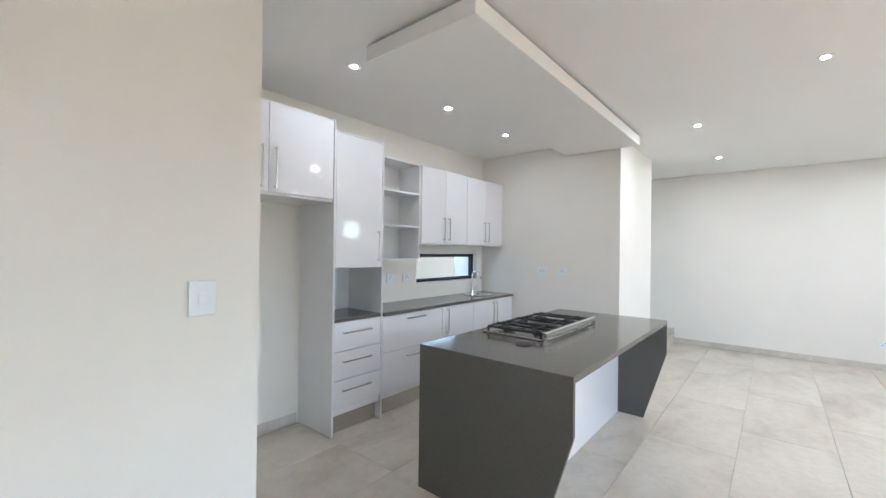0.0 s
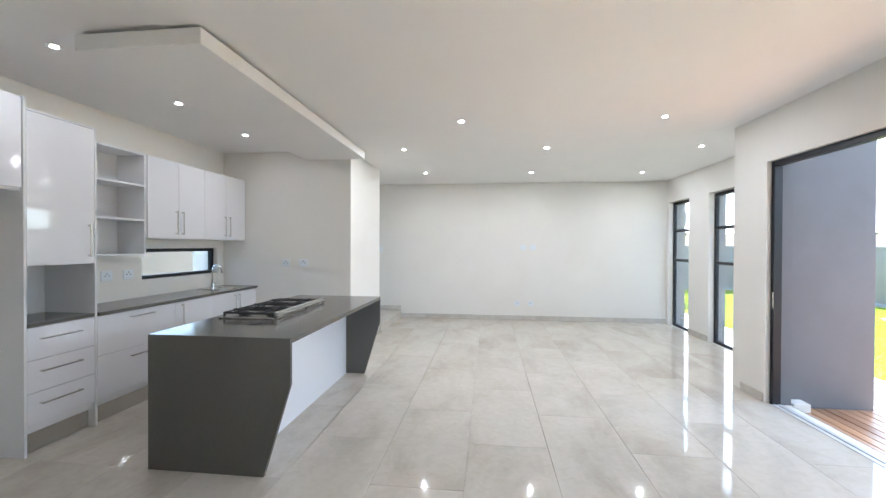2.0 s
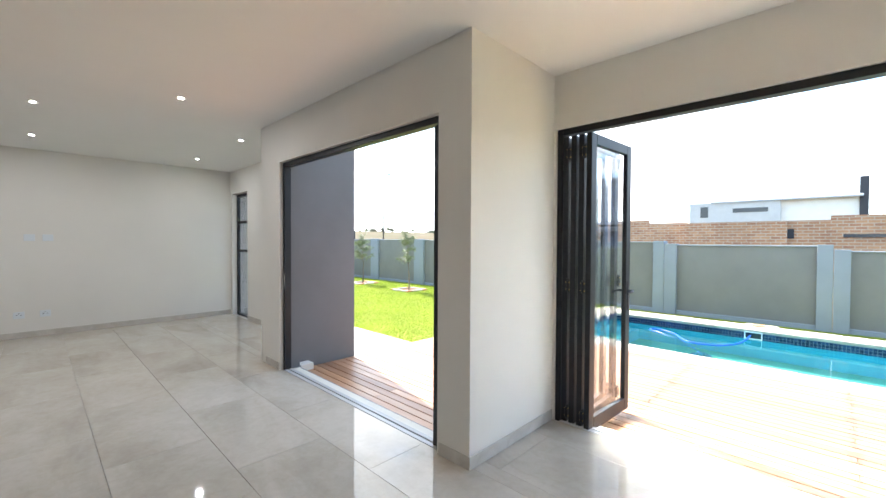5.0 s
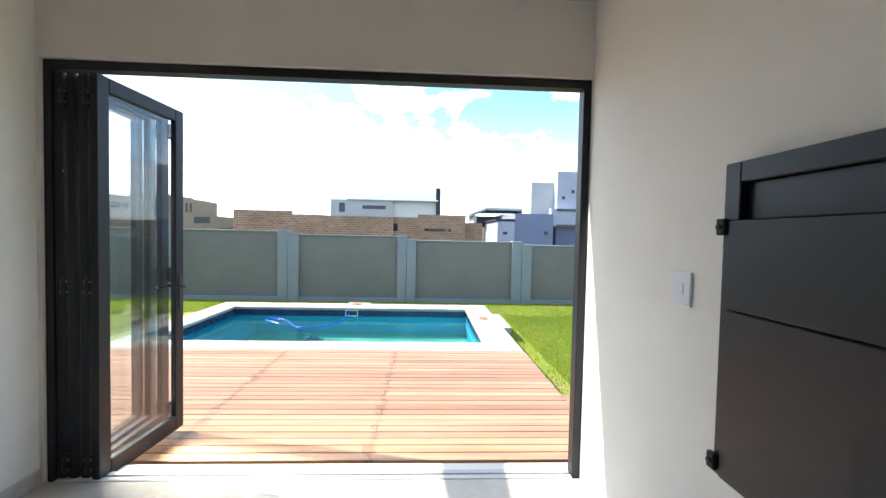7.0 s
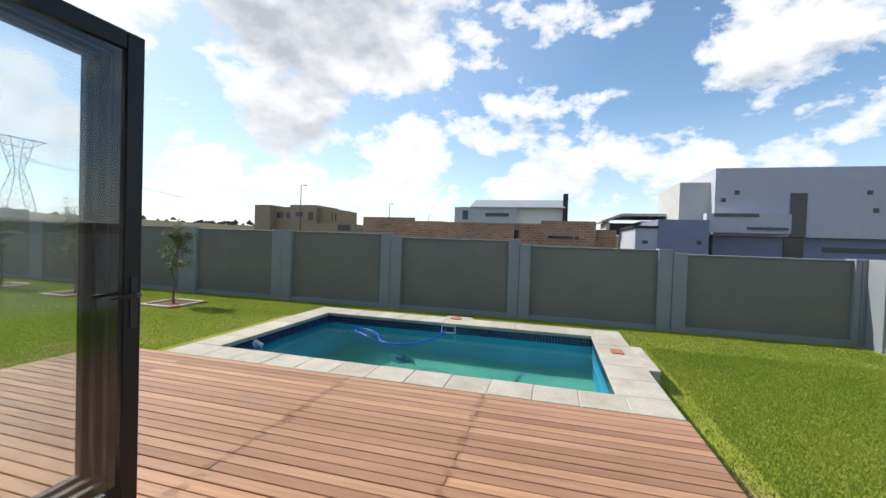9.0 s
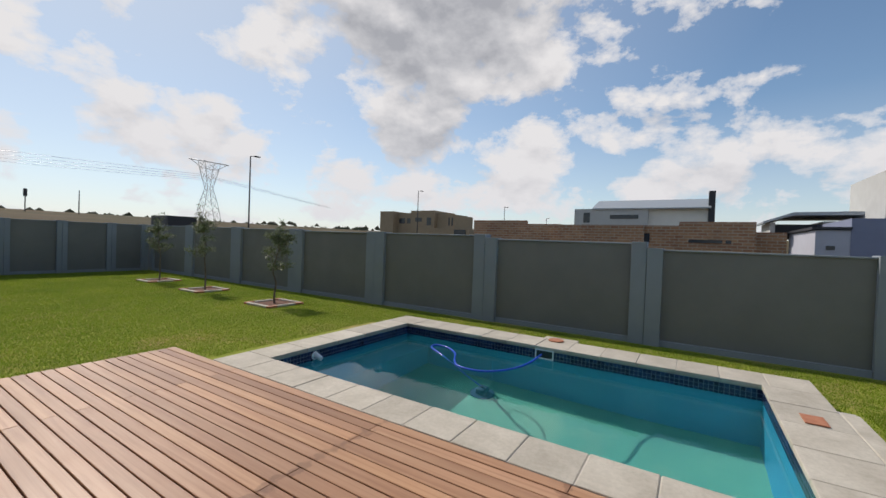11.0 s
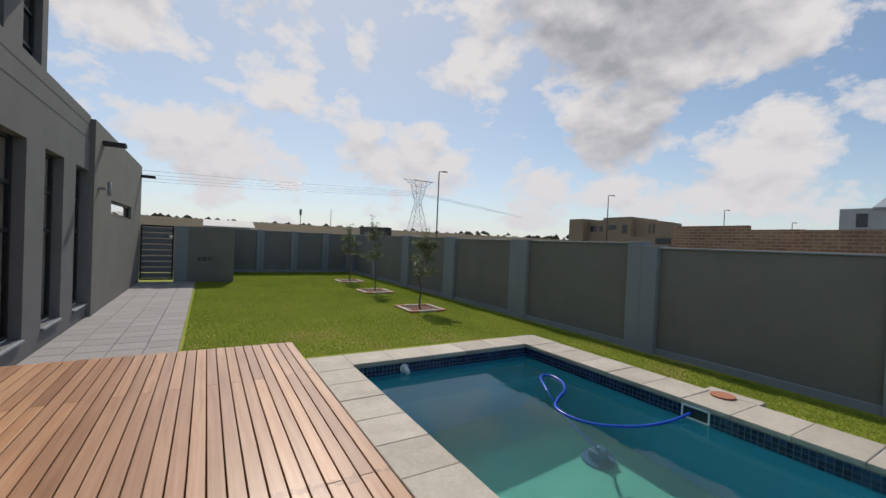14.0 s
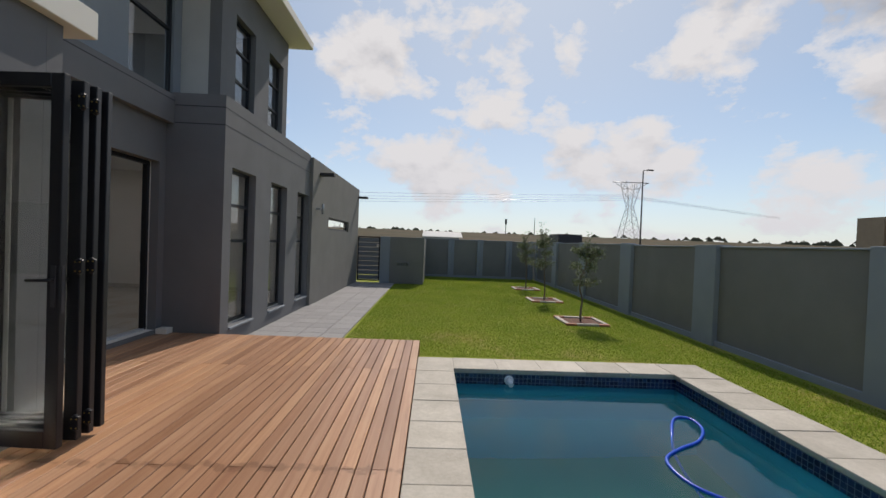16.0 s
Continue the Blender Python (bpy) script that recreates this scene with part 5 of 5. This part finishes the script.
house("white_house", (42, -17, 0), "large blue-grey modern house with a tall dark window", [
    (BLUEGREY, (40, 48, -26, -11.75, 2.55, 7.87), (39.3, 40, -16.6, -11.0, 2.75, 4.25)), (BLUE, (40.5, 48, -26, -11.9, -0.3, 2.55)), (PALE, (41, 48, -11.75, -9.5, -0.3, 6.9))],
    [(39.93, 40, -17.85, -16.8, 2.56, 5.9), (40.43, 40.5, -18.0, -16.7, -0.2, 2.5), (39.93, 40, -13.4, -13.1, 5.8, 6.1), (39.93, 40, -12.5, -12.2, 5.2, 5.5), (39.93, 40, -21.8, -21.5, 5.8, 6.1), (39.93, 40, -22.2, -21.9, 4.5, 4.8),
     (39.23, 39.3, -14.5, -11.5, 4.0, 4.25), (39.23, 39.3, -16.4, -13.75, 3.0, 3.22), (40.43, 40.5, -23.5, -19.2, 1.5, 1.85)])
house("blue_house", (39, -8, 0), "low slate-blue plastered house", [(BLUE, (38, 46, -10.8, -7.28, -0.3, 3.62)), (BLUEGREY, (38.05, 46, -7.28, -5.7, -0.3, 2.9))],
      [(37.94, 38, -10.3, -10.0, 1.75, 2.05), (37.99, 38.05, -6.6, -6.2, 1.7, 1.95)], [(DARK, boxes((37.9, 46, -7.3, -5.5, 2.95, 3.1)))])
house("carport_house", (47, -7, 0), "low house with a pale metal roof and a dark carport", [(PALE, (45.2, 50, -10.9, -7.5, -0.3, 3.9), (45.2, 50, -4.7, -4.4, -0.3, 3.8)), (DARK, (46, 50, -7.5, -4.7, 2.6, 3.7))],
      [], [(ROOF, prism([(-3.9, 3.85), (-5.7, 4.55), (-10.9, 4.6), (-10.9, 4.35), (-5.7, 4.3), (-3.9, 3.7)], 0, 44.6, 51))])
house("white_shed", (9, 62, 0.2), "long low shed with a bright white roof", [(PALE, (6.1, 11.4, 60, 66, 0, 2.25))], [], [(WHITE_EXT, prism([(59.6, 2.3), (63, 3.2), (66.4, 2.3), (66.4, 2.2), (63, 3.1), (59.6, 2.2)], 0, 5.9, 11.9))], "shed")
house("water_tank", (15.5, 24.5, -0.3), "dark rectangular site container behind the garden wall", [(DARK, (15.25, 16.75, 24.6, 26.5, -0.3, 2.2))], [], [], "container")


def street_lamp(x, y, h, arm, label):
    ob = thing("street_lamp", (x, y, GZ), label, "street lamp", "street lamps")
    part("pole", rod([(x, y, GZ), (x, y, h)], [0.07, 0.045], 8), DARK, ob)
    part("arm", rod([(x, y, h), (x + arm * 0.6, y - 0.2, h + 0.04)], 0.03, 6), DARK, ob)
    part("lantern", boxes((x + arm * 0.6 - 0.1, x + arm * 0.6 + 0.35, y - 0.3, y - 0.1, h - 0.02, h + 0.06), bevel=0.01), DARK, ob)


street_lamp(23.2, 29.95, 7.4, 0.5, "tall dark street lamp beyond the garden wall")
street_lamp(45.0, 29.6, 7.5, 0.6, "tall dark street lamp along the street")
street_lamp(60.0, 24.6, 6.8, 0.6, "tall dark street lamp far down the street")
street_lamp(75.0, 23.0, 6.2, 0.6, "tall dark street lamp far down the street")
street_lamp(90, 60, 9.0, 0.6, "thin street lamp far off")


def pylon(x, y, h, base, label):
    ob = thing("power_pylon", (x, y, 2.0), label, "pylon")
    bars = []

    def w(z):
        return base * (1 - 0.78 * min(z / (h * 0.62), 1)) if z < h * 0.62 else base * 0.22 + (z - h * 0.62) / (h * 0.38) * base * 0.42

    zs = [0, h * 0.16, h * 0.31, h * 0.45, h * 0.55, h * 0.62, h * 0.75, h * 0.88, h]
    corner = lambda z, i: (x + w(z) * (0.5 if i in (0, 1) else -0.5), y + min(w(z), base * 0.5) * (0.5 if i in (0, 3) else -0.5), 2.0 + z)
    for a, b in zip(zs, zs[1:]):
        for i in range(4):
            bars.append(rod([corner(a, i), corner(b, i)], 0.075, 4, False))
            bars.append(rod([corner(a, i), corner(b, (i + 1) % 4)], 0.045, 4, False))
            bars.append(rod([corner(a, (i + 1) % 4), corner(b, i)], 0.045, 4, False))
    bars.append(rod([(x - base * 0.8, y, 2 + h), (x + base * 0.8, y, 2 + h)], 0.14, 4))
    bars.append(rod([(x - base * 0.75, y, 2 + h), (x - base * 0.3, y, 2 + h * 0.9), (x + base * 0.3, y, 2 + h * 0.9), (x + base * 0.75, y, 2 + h)], 0.09, 4))
    part("lattice", join(*bars), GALV, ob)


pylon(71.5, 129.3, 21.5, 7.5, "tall galvanised lattice power pylon across the veld")
line = thing("power_lines", (71.5, 129.3, 23), "thin sagging overhead power lines", "power line")
for dx, sag in ((-5, 3.2), (-1.5, 3.9), (2, 4.4), (5, 5.0)):
    pts = [(71.5 + dx - 300 * t, 129.3 + dx, 18.6 - 4 * sag * t * (1 - t)) for t in np.linspace(0, 1, 16)]
    part("cable", rod(pts, 0.035, 4, False), GALV, line)
    pts = [(71.5 + dx + 130 * t, 129.3 + 90 * t + dx, 18.8 + 3.6 * t) for t in np.linspace(0, 1, 6)]
    part("cable", rod(pts, 0.03, 4, False), GALV, line)


def mast(x, y, h, head, label):
    ob = thing("radio_mast", (x, y, 3.0), label, "mast", "far masts")
    part("pole", rod([(x, y, 3.0), (x, y, h)], [0.12, 0.08], 6), DARK, ob)
    if head:
        part("antenna", boxes((x - 0.28, x + 0.28, y - 0.3, y + 0.3, h - 1.6, h), bevel=0.05), DARK, ob, "dark cluster of antennas")


mast(29.3, 120, 9.3, True, "thin dark radio mast far across the veld")
mast(38.0, 120, 10.0, False, "thin dark pole far across the veld")
r = random.Random(5)
verts, faces = [], []
for i in range(420):
    a = r.uniform(-0.6, 1.75)
    d = r.uniform(150, 420)
    cx, cy = 6 + d * math.sin(a), d * math.cos(a)
    s, hgt = r.uniform(2, 9), r.uniform(0.1, 1.0)
    for k in range(8):
        p = Vector((cx + r.gauss(0, s), cy + r.gauss(0, s), 5.4 + r.uniform(0, hgt)))
        n0 = len(verts)
        verts += [(p.x - 1.6, p.y, p.z - 0.5), (p.x + 1.6, p.y + 0.3, p.z - 0.5), (p.x + r.uniform(-0.4, 0.4), p.y, p.z + 0.7)]
        faces.append((n0, n0 + 1, n0 + 2))
me = bpy.data.meshes.new("far_bushes")
me.from_pydata(verts, [], faces)
me.materials.append(FARBUSH)
tagged(new("far_bushes", me), "dark green bushes along the far veld", "bushes", kind="stuff")

# ---- floor tiles ----
tiles = bpy.data.objects["floor"]
tile_sizes = {}
for rx0, rx1, ry0, ry1 in ((-3.06, 3.42, -0.13, 10.0), (3.42, 4.45, -0.13, 3.0), (3.42, 4.208, 6.215, 10.0)):
    for i in range(13):
        for j in range(10):
            x0, y0 = -3.06 + 0.6 * i, -0.13 + 1.2 * j - (0.6 if i % 2 else 0.0)
            a, b, c, d = max(x0, rx0), min(x0 + 0.6, rx1), max(y0, ry0), min(y0 + 1.2, ry1)
            if b - a < 0.02 or d - c < 0.02:
                continue
            key = (round(b - a, 3), round(d - c, 3))
            if key not in tile_sizes:
                tile_sizes[key] = mesh_of("tile", boxes((0.0012, key[0] - 0.0012, 0.0012, key[1] - 0.0012, -0.011, 0), bevel=0.0008))
                tile_sizes[key].materials.append(TILE)
            ob = new("tile", tile_sizes[key])
            ob.location = (a, c, 0)
            ob.parent = tiles
